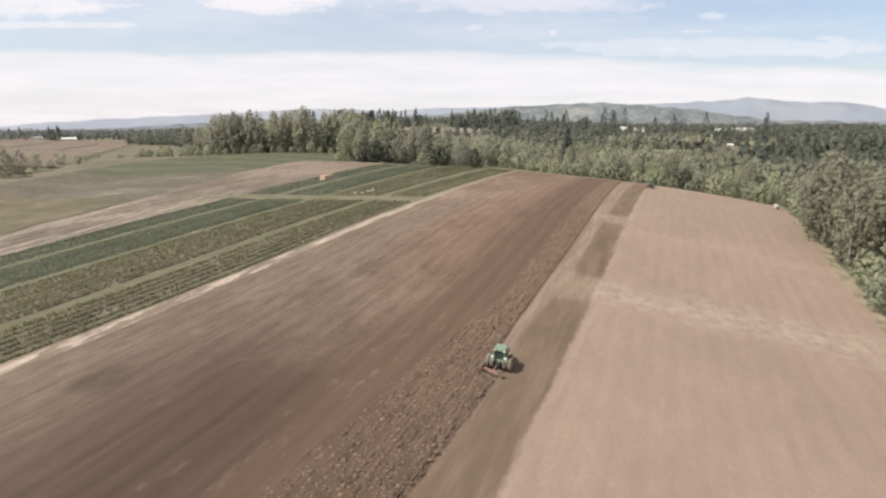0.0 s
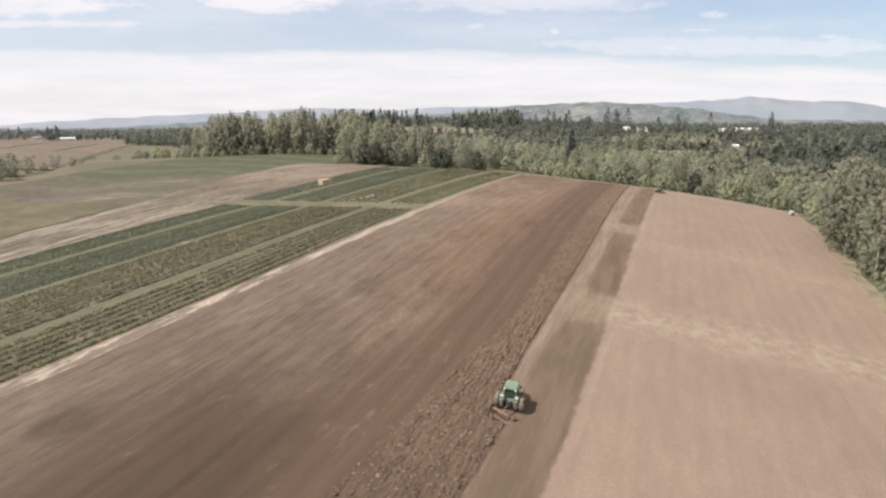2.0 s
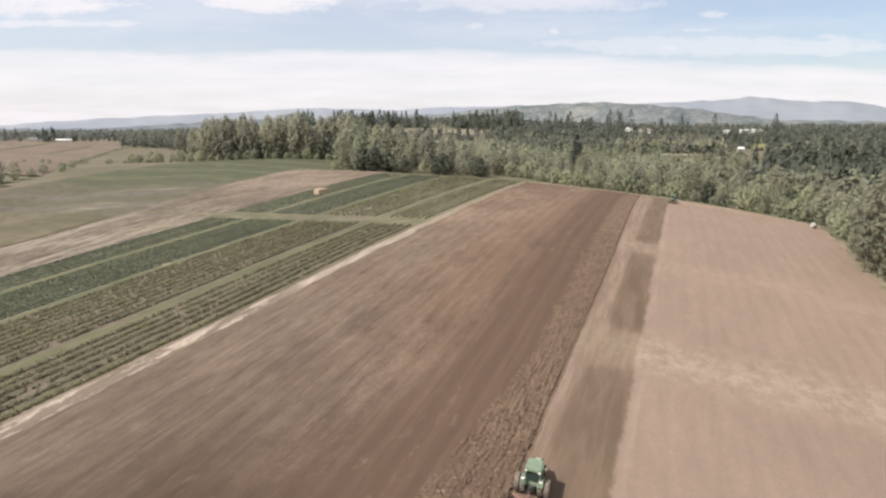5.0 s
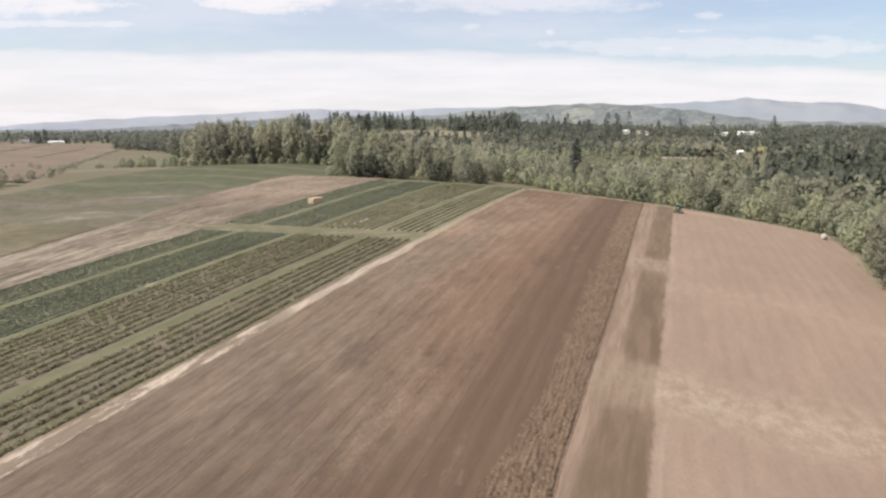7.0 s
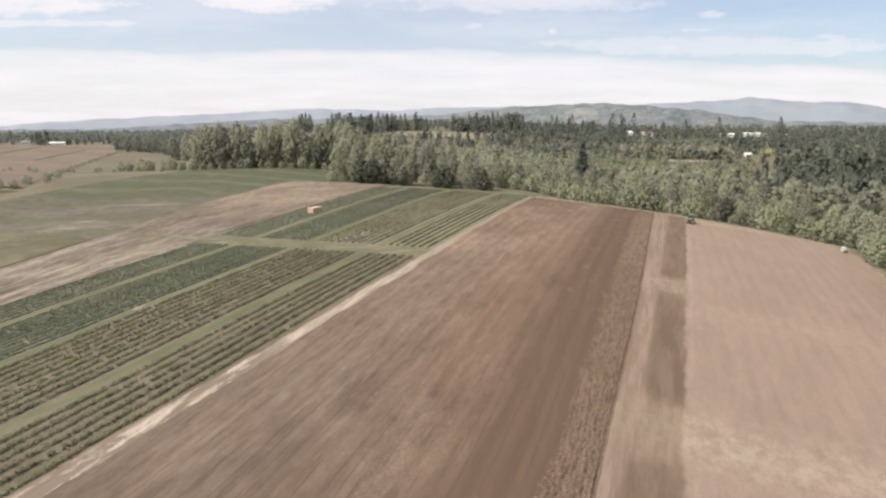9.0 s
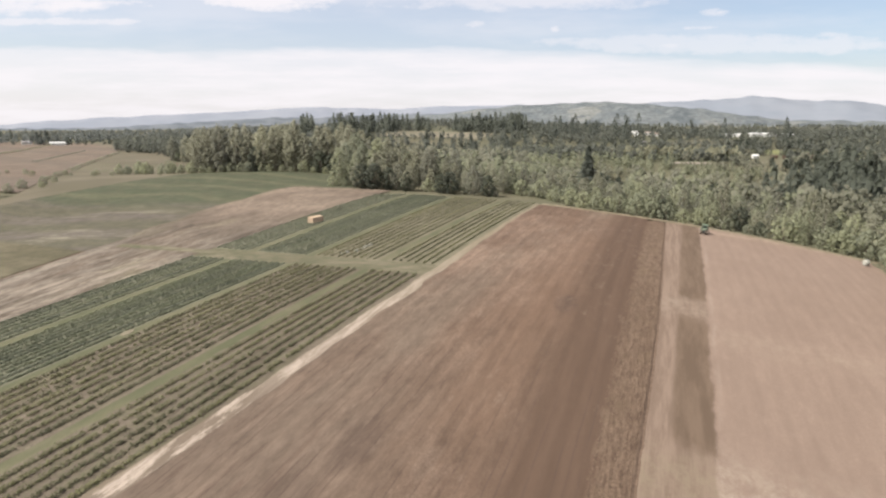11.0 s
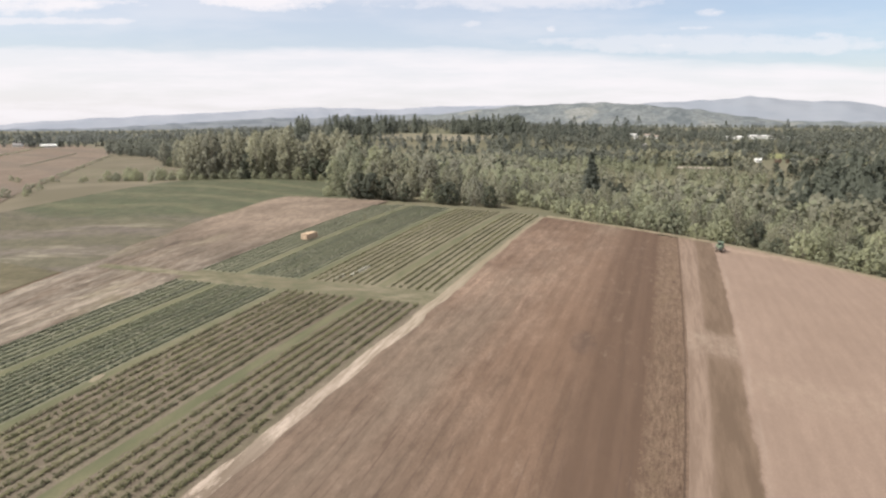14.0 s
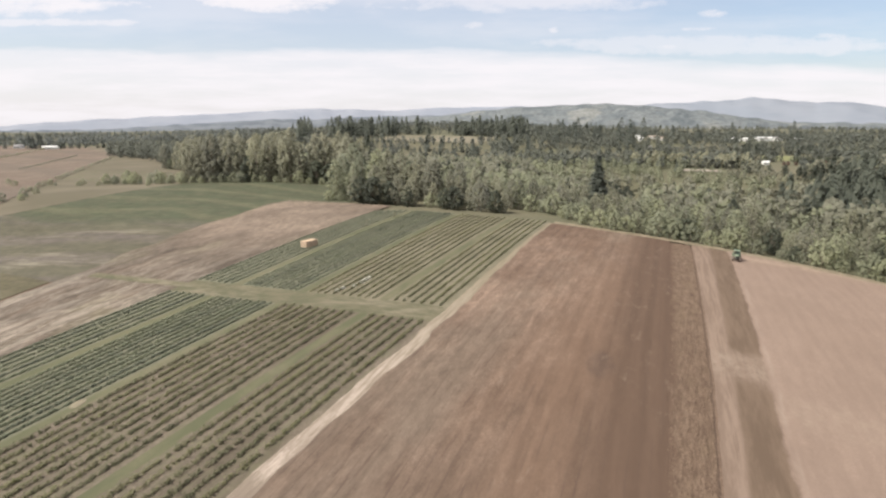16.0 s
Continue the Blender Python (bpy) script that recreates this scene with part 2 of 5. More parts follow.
def tilled(name):
    a = soil_material(name, (0.104, 0.070, 0.050), (0.154, 0.107, 0.077), (0.186, 0.138, 0.106), 0.62, 0.8)
    c = base_of(a)
    olive = a.ramp(a.noise(0.04, 6, 0.65, (1, 0.45, 1), (17, 3, 0)), 0.46, 0.66, 0.5)
    c = a.mix(olive, c, (0.128, 0.103, 0.079))
    grey = a.math("MULTIPLY", a.ramp(a.math("ADD", a.axis("X"), a.math("MULTIPLY", a.noise(0.06, 6, 0.7, (1, 0.4, 1), (9, 9, 0)), 22.0)), -3, -24), a.ramp(a.axis("Y"), 150, 85, 0.7))
    c = a.mix(grey, c, (0.104, 0.082, 0.064))
    c = a.vary(c, a.ramp(a.noise(0.7, 8, 0.82, (1.0, 0.30, 1), (9, 31, 0)), 0.36, 0.64), 0.87, 1.13)
    scar = a.ramp(a.noise(1.1, 3, 0.5, (1.0, 0.035, 1), (6, 2, 0)), 0.61, 0.67, 0.4)
    c = a.mix(scar, c, (0.066, 0.045, 0.035))
    # thin dark tine marks that wander along the field, and crumbly mottling between them
    for scale, shift in ((0.55, (1, 3, 0)), (0.9, (8, 1, 0))):
        mark = a.math("ABSOLUTE", a.math("SUBTRACT", a.noise(scale, 3, 0.55, (1.0, 0.022, 1), shift), 0.5))
        some = a.ramp(a.noise(0.09, 5, 0.7, (1.0, 0.35, 1), (shift[1], 50, 0)), 0.40, 0.60)
        c = a.mix(a.math("MULTIPLY", a.ramp(mark, 0.013, 0.002, 0.28), some), c, (0.058, 0.041, 0.032))
    c = a.vary(c, a.ramp(a.noise(0.42, 8, 0.8, (1.0, 0.55, 1), (5, 15, 0)), 0.34, 0.66), 0.92, 1.08)
    c = a.vary(c, a.ramp(a.noise(0.035, 5, 0.6, (1.0, 0.7, 1), (45, 15, 0)), 0.36, 0.64), 0.86, 1.12)
    warm = a.math("MULTIPLY", a.ramp(a.axis("X"), -44, -18), a.ramp(a.noise(0.05, 6, 0.65, (1, 0.3, 1), (4, 4, 0)), 0.36, 0.6, 0.6))
    c = a.mix(warm, c, (0.120, 0.079, 0.055))
    c = a.mix(dark_end(a), c, (0.046, 0.031, 0.023))
    c = a.mix(a.ramp(a.math("ADD", a.axis("X"), a.math("MULTIPLY", a.noise(0.1, 6, 0.7, (1, 0.3, 1), (3, 1, 0)), 8.0)), -17, -9, 0.9), c, (0.078, 0.052, 0.037))
    # moist hollows with ragged edges
    for hx, hy, wide, far, deep in ((-43.0, 47.0, 4.5, 4.0, 0.75), (-33.5, 97.0, 3.0, 7.0, 0.5), (-36.0, 84.0, 5.0, 8.0, 0.35), (-17.5, 152.0, 2.6, 6.0, 0.5)):
        ox = a.math("DIVIDE", a.math("SUBTRACT", a.axis("X"), hx), wide)
        oy = a.math("DIVIDE", a.math("SUBTRACT", a.axis("Y"), hy), far)
        rim = a.math("ADD", a.math("ADD", a.math("MULTIPLY", ox, ox), a.math("MULTIPLY", oy, oy)), a.math("MULTIPLY", a.math("SUBTRACT", a.noise(0.35, 6, 0.75, (1, 0.5, 1), (hx, hy, 0)), 0.5), 3.2))
        c = a.mix(a.ramp(rim, 1.2, 0.0, deep), c, (0.056, 0.040, 0.032))
    c = passes(a, c, 3.4, 0.05)
    # close lines of the harrow, broken and uneven
    bent = a.math("MULTIPLY", a.noise(0.3, 4, 0.6, (0.15, 0.05, 1), (4, 7, 0)), 7.0)
    tine = a.math("SINE", a.math("ADD", a.math("MULTIPLY", a.axis("X"), 2 * math.pi / 1.35), bent))
    worn = a.ramp(a.noise(0.35, 6, 0.75, (1.0, 0.12, 1), (22, 5, 0)), 0.42, 0.60)
    c = a.mix(a.math("MULTIPLY", a.ramp(tine, 0.70, 1.0, 0.6), a.math("MULTIPLY", worn, a.math("ADD", a.ramp(a.axis("Y"), 150, 80, 0.7), 0.3))), c, (0.064, 0.045, 0.036))
    waste = a.ramp(a.noise(0.5, 6, 0.75, (1.0, 0.3, 1), (7, 70, 0)), 0.54, 0.68, 0.36)
    waste = a.math("MULTIPLY", waste, a.ramp(a.noise(0.07, 5, 0.65, (1, 0.6, 1), (33, 8, 0)), 0.46, 0.62))
    c = a.mix(waste, c, (0.192, 0.146, 0.112))
    return a, c


a, c = tilled("dark_soil")
SOIL = a.colour(c).m
a, c = tilled("clod_soil")
edge = a.math("SUBTRACT", -6.6, a.math("MULTIPLY", a.math("MAXIMUM", a.math("SUBTRACT", 95.0, a.axis("Y")), 0.0), 0.098))
inside = a.math("ADD", a.math("SUBTRACT", a.axis("X"), edge), a.math("MULTIPLY", a.math("SUBTRACT", a.noise(0.6, 6, 0.75, (1, 0.4, 1), (3, 3, 0)), 0.5), 6.0))
turned = a.mix(a.ramp(a.noise(1.1, 6, 0.75, (1.0, 0.30, 1), (1, 2, 0)), 0.36, 0.62), (0.082, 0.056, 0.040), (0.130, 0.093, 0.066))
turned = a.mix(a.ramp(a.noise(0.35, 6, 0.75, (1.0, 0.35, 1), (9, 2, 0)), 0.50, 0.66, 0.55), turned, (0.108, 0.078, 0.052))
turned = a.mix(a.ramp(a.noise(0.7, 6, 0.75, (1.0, 0.22, 1), (4, 9, 0)), 0.53, 0.66, 0.5), turned, (0.052, 0.034, 0.025))
turned = a.mix(a.ramp(a.noise(1.6, 5, 0.7, (1.0, 0.22, 1), (4, 19, 0)), 0.60, 0.70, 0.7), turned, (0.142, 0.104, 0.075))
turned = a.mix(a.math("MULTIPLY", dark_end(a), 0.75), turned, (0.058, 0.039, 0.028))
CLOD = a.colour(a.mix(a.ramp(inside, 0.0, 1.6), c, turned)).m
a = Mat("clod_crumbs", 0.97, 0.08)
CRUMB = a.colour(a.mix(a.math("POWER", a.island(), 3.0), (0.072, 0.049, 0.035), (0.150, 0.108, 0.078))).m
a = Mat("furrow_soil", 0.97, 0.08)
FURROW = a.colour(a.mix(a.ramp(a.noise(2.5, 5), 0.35, 0.7), (0.082, 0.057, 0.042), (0.124, 0.088, 0.064))).m
# the unworked side: a browner strip along the furrow that frays into the pale dry field
a = soil_material("dry_soil", (0.188, 0.139, 0.109), (0.222, 0.166, 0.131), (0.248, 0.187, 0.149), 0.28, 0.3)
c = straw_band(a, passes(a, base_of(a), 3.0, 0.018), 107.0, 13.0, (0.282, 0.238, 0.186), 0.6, 18.0)
c = straw_band(a, c, 152.0, 7.0, (0.272, 0.218, 0.168), 0.28, 16.0)
c = straw_band(a, c, 258.0, 7.0, (0.290, 0.226, 0.166), 0.6, 6.0)
over = a.math("SUBTRACT", a.axis("X"), a.math("ADD", a.math("MULTIPLY", a.axis("Y"), 0.0205), 5.6))
fray = a.math("MULTIPLY", a.math("SUBTRACT", a.noise(0.25, 7, 0.75, (1, 0.45, 1), (5, 5, 0)), 0.5), 2.6)
strip = a.math("ADD", over, fray)
brown = a.mix(a.ramp(a.noise(0.45, 6, 0.75, (1.0, 0.12, 1), (8, 2, 0)), 0.36, 0.64), (0.092, 0.066, 0.047), (0.124, 0.090, 0.065))
pale = a.mix(a.ramp(a.noise(0.9, 6, 0.75, (1.0, 0.05, 1), (8, 22, 0)), 0.38, 0.62), (0.134, 0.098, 0.074), (0.176, 0.131, 0.101))
away = a.math("ADD", a.axis("Y"), a.math("MULTIPLY", a.math("SUBTRACT", a.noise(0.12, 6, 0.7), 0.5), 10.0))
gap = a.math("MAXIMUM", a.ramp(a.math("ABSOLUTE", a.math("SUBTRACT", away, 106.5)), 9.5, 6.0), a.ramp(a.math("ABSOLUTE", a.math("SUBTRACT", away, 164.0)), 8.5, 3.5))
lane = a.math("SUBTRACT", a.math("ADD", over, a.math("MULTIPLY", fray, 0.5)), a.ramp(a.axis("Y"), 80, 118, 1.5))
core = a.math("MULTIPLY", a.ramp(lane, -7.6, -6.2), a.math("SUBTRACT", 1.0, a.math("MULTIPLY", gap, 0.85)))
core = a.math("MAXIMUM", core, a.ramp(a.axis("Y"), 84, 56, 0.96))
inner = a.mix(core, pale, brown)
inner = straw_band(a, inner, 106.5, 9.0, (0.178, 0.144, 0.102), 0.7, 10.0)
inner = straw_band(a, inner, 164.0, 9.0, (0.215, 0.172, 0.135), 0.75, 8.0)
c = a.mix(a.math("MULTIPLY", a.ramp(a.math("ABSOLUTE", a.math("SUBTRACT", strip, 1.0)), 0.7, 0.1, 0.3), a.ramp(a.noise(0.4, 6, 0.75, (1, 0.10, 1), (6, 3, 0)), 0.40, 0.60)), c, (0.262, 0.212, 0.170))
c = a.mix(a.ramp(strip, -0.35, 0.45), inner, c)
TAN = a.colour(c).m
a = soil_material("bed_soil", (0.086, 0.071, 0.053), (0.115, 0.095, 0.071), (0.160, 0.133, 0.105), 0.6, 0.8)
green = a.ramp(a.noise(0.5, 6, 0.7, (1.4, 0.5, 1)), 0.42, 0.66)
a.colour(a.mix(a.math("MULTIPLY", green, 0.55), base_of(a), (0.098, 0.094, 0.058)))
BED = a.m
a = Mat("weedy_bed_soil", 0.96, 0.08)
c = a.mix(a.ramp(a.noise(0.12, 5, 0.6), 0.35, 0.65), (0.103, 0.103, 0.073), (0.128, 0.123, 0.088))
a.colour(a.mix(a.ramp(a.noise(3.0, 5, 0.7), 0.4, 0.7, 0.4), c, (0.086, 0.090, 0.060)))
BED_GREEN = a.m
a = Mat("grassy_lanes", 0.96, 0.08)
c = a.mix(a.ramp(a.noise(0.14, 6, 0.7, (1, 0.5, 1)), 0.36, 0.64), (0.108, 0.097, 0.066), (0.144, 0.128, 0.092))
BED_LANE = a.colour(a.mix(a.ramp(a.noise(1.2, 6, 0.7, (1, 0.4, 1)), 0.42, 0.66, 0.5), c, (0.088, 0.085, 0.053))).m
a = Mat("mown_grass", 0.95, 0.1)
c = a.mix(a.ramp(a.noise(0.25, 6, 0.65, (1, 0.25, 1)), 0.35, 0.65), (0.072, 0.074, 0.043), (0.104, 0.098, 0.060))
c = a.mix(a.ramp(a.noise(2.5, 5, 0.7), 0.4, 0.7, 0.6), c, (0.070, 0.074, 0.042))
c = a.mix(a.ramp(a.noise(0.11, 5, 0.6, (1, 0.5, 1), (9, 4, 0)), 0.50, 0.70, 0.5), c, (0.150, 0.128, 0.090))
GRASS = a.colour(c).m
a = Mat("worn_grass", 0.95, 0.1)
c = a.mix(a.ramp(a.noise(0.4, 6, 0.75, (0.5, 1.0, 1)), 0.38, 0.62), (0.072, 0.072, 0.044), (0.118, 0.104, 0.070))
c = a.mix(a.ramp(a.noise(0.16, 6, 0.75, (0.35, 1.4, 1), (7, 3, 0)), 0.50, 0.64, 0.7), c, (0.180, 0.153, 0.113))
c = a.mix(a.ramp(a.noise(2.5, 5, 0.7), 0.4, 0.7, 0.5), c, (0.074, 0.075, 0.044))
WORN = a.colour(c).m
a = Mat("sandy_track", 0.97, 0.1)
c = a.mix(a.ramp(a.noise(1.1, 6, 0.72, (1.5, 0.07, 1)), 0.34, 0.60), (0.158, 0.128, 0.100), (0.300, 0.252, 0.208))
c = a.mix(a.math("MULTIPLY", a.ramp(a.noise(0.40, 7, 0.75, (1.0, 0.30, 1), (3, 8, 0)), 0.47, 0.55, 0.9), a.ramp(a.axis("Y"), 135, 95)), c, (0.110, 0.086, 0.065))
c = a.mix(a.ramp(a.noise(1.6, 6, 0.7), 0.45, 0.7, 0.4), c, (0.14, 0.115, 0.085))
farther = a.ramp(a.axis("Y"), 110, 205)
c = a.mix(a.math("MULTIPLY", farther, 0.75), c, (0.14, 0.12, 0.078))
middle = a.math("SUBTRACT", -49.5, a.math("MULTIPLY", a.math("POWER", a.math("DIVIDE", a.math("MAXIMUM", a.math("SUBTRACT", 160.0, a.axis("Y")), 0.0), 115.0), 1.3), 8.0))
off = a.math("ADD", a.math("ABSOLUTE", a.math("SUBTRACT", a.axis("X"), middle)), a.math("MULTIPLY", a.math("SUBTRACT", a.noise(0.6, 6, 0.75, (1, 0.3, 1), (2, 6, 0)), 0.5), 2.2))
off = a.math("ADD", off, a.ramp(a.axis("Y"), 90, 150, 0.6))
c = a.mix(a.ramp(off, 1.6, 2.6, 0.8), c, (0.128, 0.104, 0.076))
SAND = a.colour(c).m
a = soil_material("stubble", (0.072, 0.057, 0.044), (0.094, 0.075, 0.058), (0.124, 0.101, 0.080), 0.4, 0.7)
c = base_of(a)
c = a.mix(a.ramp(a.noise(0.05, 5, 0.6, (1, 0.6, 1), (5, 1, 0)), 0.5, 0.7, 0.5), c, (0.122, 0.110, 0.070))
c = a.mix(a.ramp(a.noise(0.10, 7, 0.75, (1.0, 0.30, 1), (1, 9, 0)), 0.48, 0.62, 0.45), c, (0.128, 0.098, 0.074))
# straw left in swaths along the field, thickest at the low end
side = a.math("ADD", a.axis("X"), a.math("MULTIPLY", a.axis("Y"), 0.11))
swath = a.math("SINE", a.math("ADD", a.math("MULTIPLY", side, 1.05), a.math("MULTIPLY", a.noise(0.06, 5, 0.65, (1, 0.3, 1), (2, 2, 0)), 7.0)))
low = a.ramp(a.math("ADD", a.axis("Y"), a.math("MULTIPLY", a.noise(0.04, 5, 0.65), 50)), 236, 178)
thick = a.math("MULTIPLY", a.ramp(a.noise(0.34, 8, 0.82, (1.0, 0.20, 1), (14, 4, 0)), 0.44, 0.58), a.math("ADD", a.math("MULTIPLY", low, 0.42), 0.12))
c = a.mix(thick, c, (0.222, 0.192, 0.157))
c = a.mix(a.math("MULTIPLY", a.ramp(swath, 0.1, 0.9), a.math("ADD", a.math("MULTIPLY", low, 0.16), 0.05)), c, (0.24, 0.208, 0.170))
up = a.ramp(a.math("ADD", a.axis("Y"), a.math("MULTIPLY", a.noise(0.05, 5, 0.65, (1, 1, 1), (3, 3, 0)), 40)), 215, 262, 0.6)
c = a.mix(up, c, (0.172, 0.134, 0.104))
# bleached strip along the far border
rim = a.math("SUBTRACT", side, a.math("ADD", -150.0, a.math("MULTIPLY", a.noise(0.12, 6, 0.7, (1, 0.4, 1), (6, 6, 0)), 9.0)))
c = a.mix(a.math("MULTIPLY", a.ramp(rim, 6.0, 1.0, 0.6), a.math("MULTIPLY", low, a.ramp(a.noise(0.5, 7, 0.8, (1, 0.2, 1), (9, 1, 0)), 0.40, 0.58))), c, (0.235, 0.205, 0.170))
c = a.vary(c, a.ramp(a.noise(0.8, 8, 0.82, (1, 0.35, 1), (2, 2, 0)), 0.38, 0.62), 0.74, 1.20)
c = a.vary(c, a.ramp(a.noise(0.07, 7, 0.72, (1, 0.5, 1), (12, 7, 0)), 0.36, 0.64), 0.80, 1.18)
a.colour(c)
STUBBLE = a.m
a = Mat("striped_meadow", 0.95, 0.1)
bend = a.math("MULTIPLY", a.noise(0.008, 2, 0.4), 70)
stripe_y = a.math("ADD", a.math("ADD", a.axis("Y"), a.math("MULTIPLY", a.axis("X"), 0.10)), bend)
wave = a.math("SINE", a.math("MULTIPLY", stripe_y, 0.24))
up = a.math("ADD", a.axis("Y"), a.math("MULTIPLY", a.math("SUBTRACT", a.noise(0.03, 6, 0.65, (0.4, 1, 1)), 0.5), 50.0))
c = a.mix(a.ramp(wave, 0.2, 1.0), (0.050, 0.058, 0.036), (0.076, 0.080, 0.049))
grey = a.mix(a.ramp(wave, -0.7, 0.7), (0.088, 0.075, 0.066), (0.074, 0.068, 0.050))
grey = a.mix(a.ramp(a.noise(0.10, 6, 0.7, (0.12, 1.0, 1), (3, 2, 0)), 0.52, 0.66, 0.7), grey, (0.190, 0.168, 0.132))
c = a.mix(a.ramp(up, 250, 226), c, grey)
c = a.mix(a.ramp(a.noise(0.9, 6, 0.7), 0.3, 0.75, 0.4), c, (0.072, 0.070, 0.041))
c = a.mix(a.ramp(a.noise(0.16, 7, 0.72, (0.5, 1.2, 1), (6, 2, 0)), 0.42, 0.62, 0.55), c, (0.074, 0.068, 0.045))
c = a.vary(c, a.ramp(a.noise(0.22, 8, 0.82, (0.6, 1, 1), (2, 7, 0)), 0.36, 0.64), 0.80, 1.20)
MEADOW = a.colour(c).m
a = Mat("olive_weeds", 0.95, 0.1)
c = a.mix(a.ramp(a.noise(0.06, 6, 0.7, (0.4, 1, 1)), 0.38, 0.62), (0.068, 0.060, 0.039), (0.095, 0.082, 0.056))
c = a.mix(a.ramp(a.noise(0.7, 6, 0.72), 0.4, 0.66, 0.5), c, (0.082, 0.078, 0.044))
c = a.mix(a.ramp(a.noise(0.10, 6, 0.7, (0.15, 1.0, 1), (1, 2, 0)), 0.54, 0.66, 0.5), c, (0.14, 0.12, 0.085))
c = a.vary(c, a.ramp(a.noise(0.25, 8, 0.82, (0.6, 1, 1), (2, 7, 0)), 0.36, 0.64), 0.80, 1.20)
WEEDS = a.colour(c).m

a = soil_material("fallow", (0.118, 0.092, 0.072), (0.150, 0.118, 0.092), (0.180, 0.146, 0.115), 0.6, 0.8)
lie = a.math("ADD", a.axis("Y"), a.math("MULTIPLY", a.axis("X"), 0.35))
band = a.math("SINE", a.math("ADD", a.math("MULTIPLY", lie, 0.075), a.math("MULTIPLY", a.noise(0.01, 4), 5.0)))
c = a.mix(a.ramp(band, 0.1, 0.9, 0.55), base_of(a), (0.098, 0.082, 0.066))
FALLOW = a.colour(c).m
a = Mat("pasture", 0.95, 0.1)
PASTURE = a.colour(a.mix(a.ramp(a.noise(0.02, 6, 0.6), 0.35, 0.65), (0.090, 0.080, 0.055), (0.118, 0.102, 0.074))).m

a = Mat("yard_sand", 0.97, 0.1)
SAND_YARD = a.colour(a.mix(a.ramp(a.noise(0.15, 6, 0.7), 0.35, 0.65), (0.19, 0.168, 0.135), (0.27, 0.24, 0.20))).m
a = Mat("far_meadow_grass", 0.95, 0.1)
c = a.mix(a.ramp(a.noise(0.02, 6, 0.65, (1, 0.5, 1)), 0.38, 0.62), (0.118, 0.110, 0.076), (0.158, 0.142, 0.105))
MEADOW_FAR = a.colour(c).m
a = Mat("orchard_grass", 0.95, 0.1)
c = a.mix(a.ramp(a.noise(0.08, 6, 0.65), 0.38, 0.62), (0.130, 0.135, 0.062), (0.180, 0.182, 0.095))
GRASS_FAR = a.colour(c).m
a = Mat("dry_grass", 0.95, 0.1)
c = a.mix(a.ramp(a.noise(0.3, 6, 0.65), 0.35, 0.65), (0.124, 0.108, 0.074), (0.214, 0.178, 0.130))
VERGE = a.colour(a.mix(a.ramp(a.noise(2.5, 5, 0.7), 0.4, 0.7, 0.5), c, (0.136, 0.119, 0.068))).m

LEAF_GREY = leaf_material("grey_leaves", (0.186, 0.189, 0.146), (0.296, 0.296, 0.226), (0.285, 0.28, 0.216))
LEAF_GREEN = leaf_material("green_leaves", (0.200, 0.215, 0.153), (0.304, 0.318, 0.220), (0.29, 0.30, 0.212))
LEAF_DARK = leaf_material("needles", (0.066, 0.076, 0.062), (0.118, 0.130, 0.103), (0.11, 0.118, 0.097), 0.12)
LEAF_WHITE = leaf_material("white_blossom", (0.35, 0.35, 0.28), (0.75, 0.73, 0.66), (0.6, 0.6, 0.5), 0.1)
LEAF_FIR = leaf_material("fir_needles", (0.086, 0.097, 0.079), (0.150, 0.165, 0.130), (0.138, 0.15, 0.12), 0.2)
# LEAF_FAR and LEAF_HAZE: distance haze painted in as a greyer leaf colour.
LEAF_FAR = leaf_material("hazed_far_leaves", (0.088, 0.097, 0.087), (0.158, 0.167, 0.146), (0.138, 0.147, 0.134), 0.25)
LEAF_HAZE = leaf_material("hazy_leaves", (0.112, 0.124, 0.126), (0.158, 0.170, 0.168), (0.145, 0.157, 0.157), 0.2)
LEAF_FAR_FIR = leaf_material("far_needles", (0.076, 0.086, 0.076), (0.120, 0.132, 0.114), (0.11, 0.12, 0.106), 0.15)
CROP_GREEN = leaf_material("green_crop_leaves", (0.120, 0.135, 0.097), (0.190, 0.207, 0.149), (0.178, 0.192, 0.141), 0.08)
CROP_OLIVE = leaf_material("olive_crop_leaves", (0.090, 0.096, 0.056), (0.208, 0.206, 0.124), (0.186, 0.182, 0.114), 0.12)
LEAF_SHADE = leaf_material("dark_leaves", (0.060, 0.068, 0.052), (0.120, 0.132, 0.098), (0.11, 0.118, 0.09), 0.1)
LEAF_RED = leaf_material("red_leaves", (0.090, 0.055, 0.050), (0.165, 0.110, 0.095), (0.14, 0.095, 0.083), 0.1)
LEAF_TWIG = leaf_material("sparse_leaves", (0.132, 0.135, 0.102), (0.240, 0.240, 0.180), (0.22, 0.217, 0.168), 0.35)
BARK = plain("bark", (0.16, 0.135, 0.105), 0.9)
PALE_BARK = plain("pale_bark", (0.27, 0.245, 0.205), 0.9)


# ---- land ----
def smooth(v, lo, hi):
    t = np.clip((v - lo) / (hi - lo), 0, 1)
    return t * t * (3 - 2 * t)


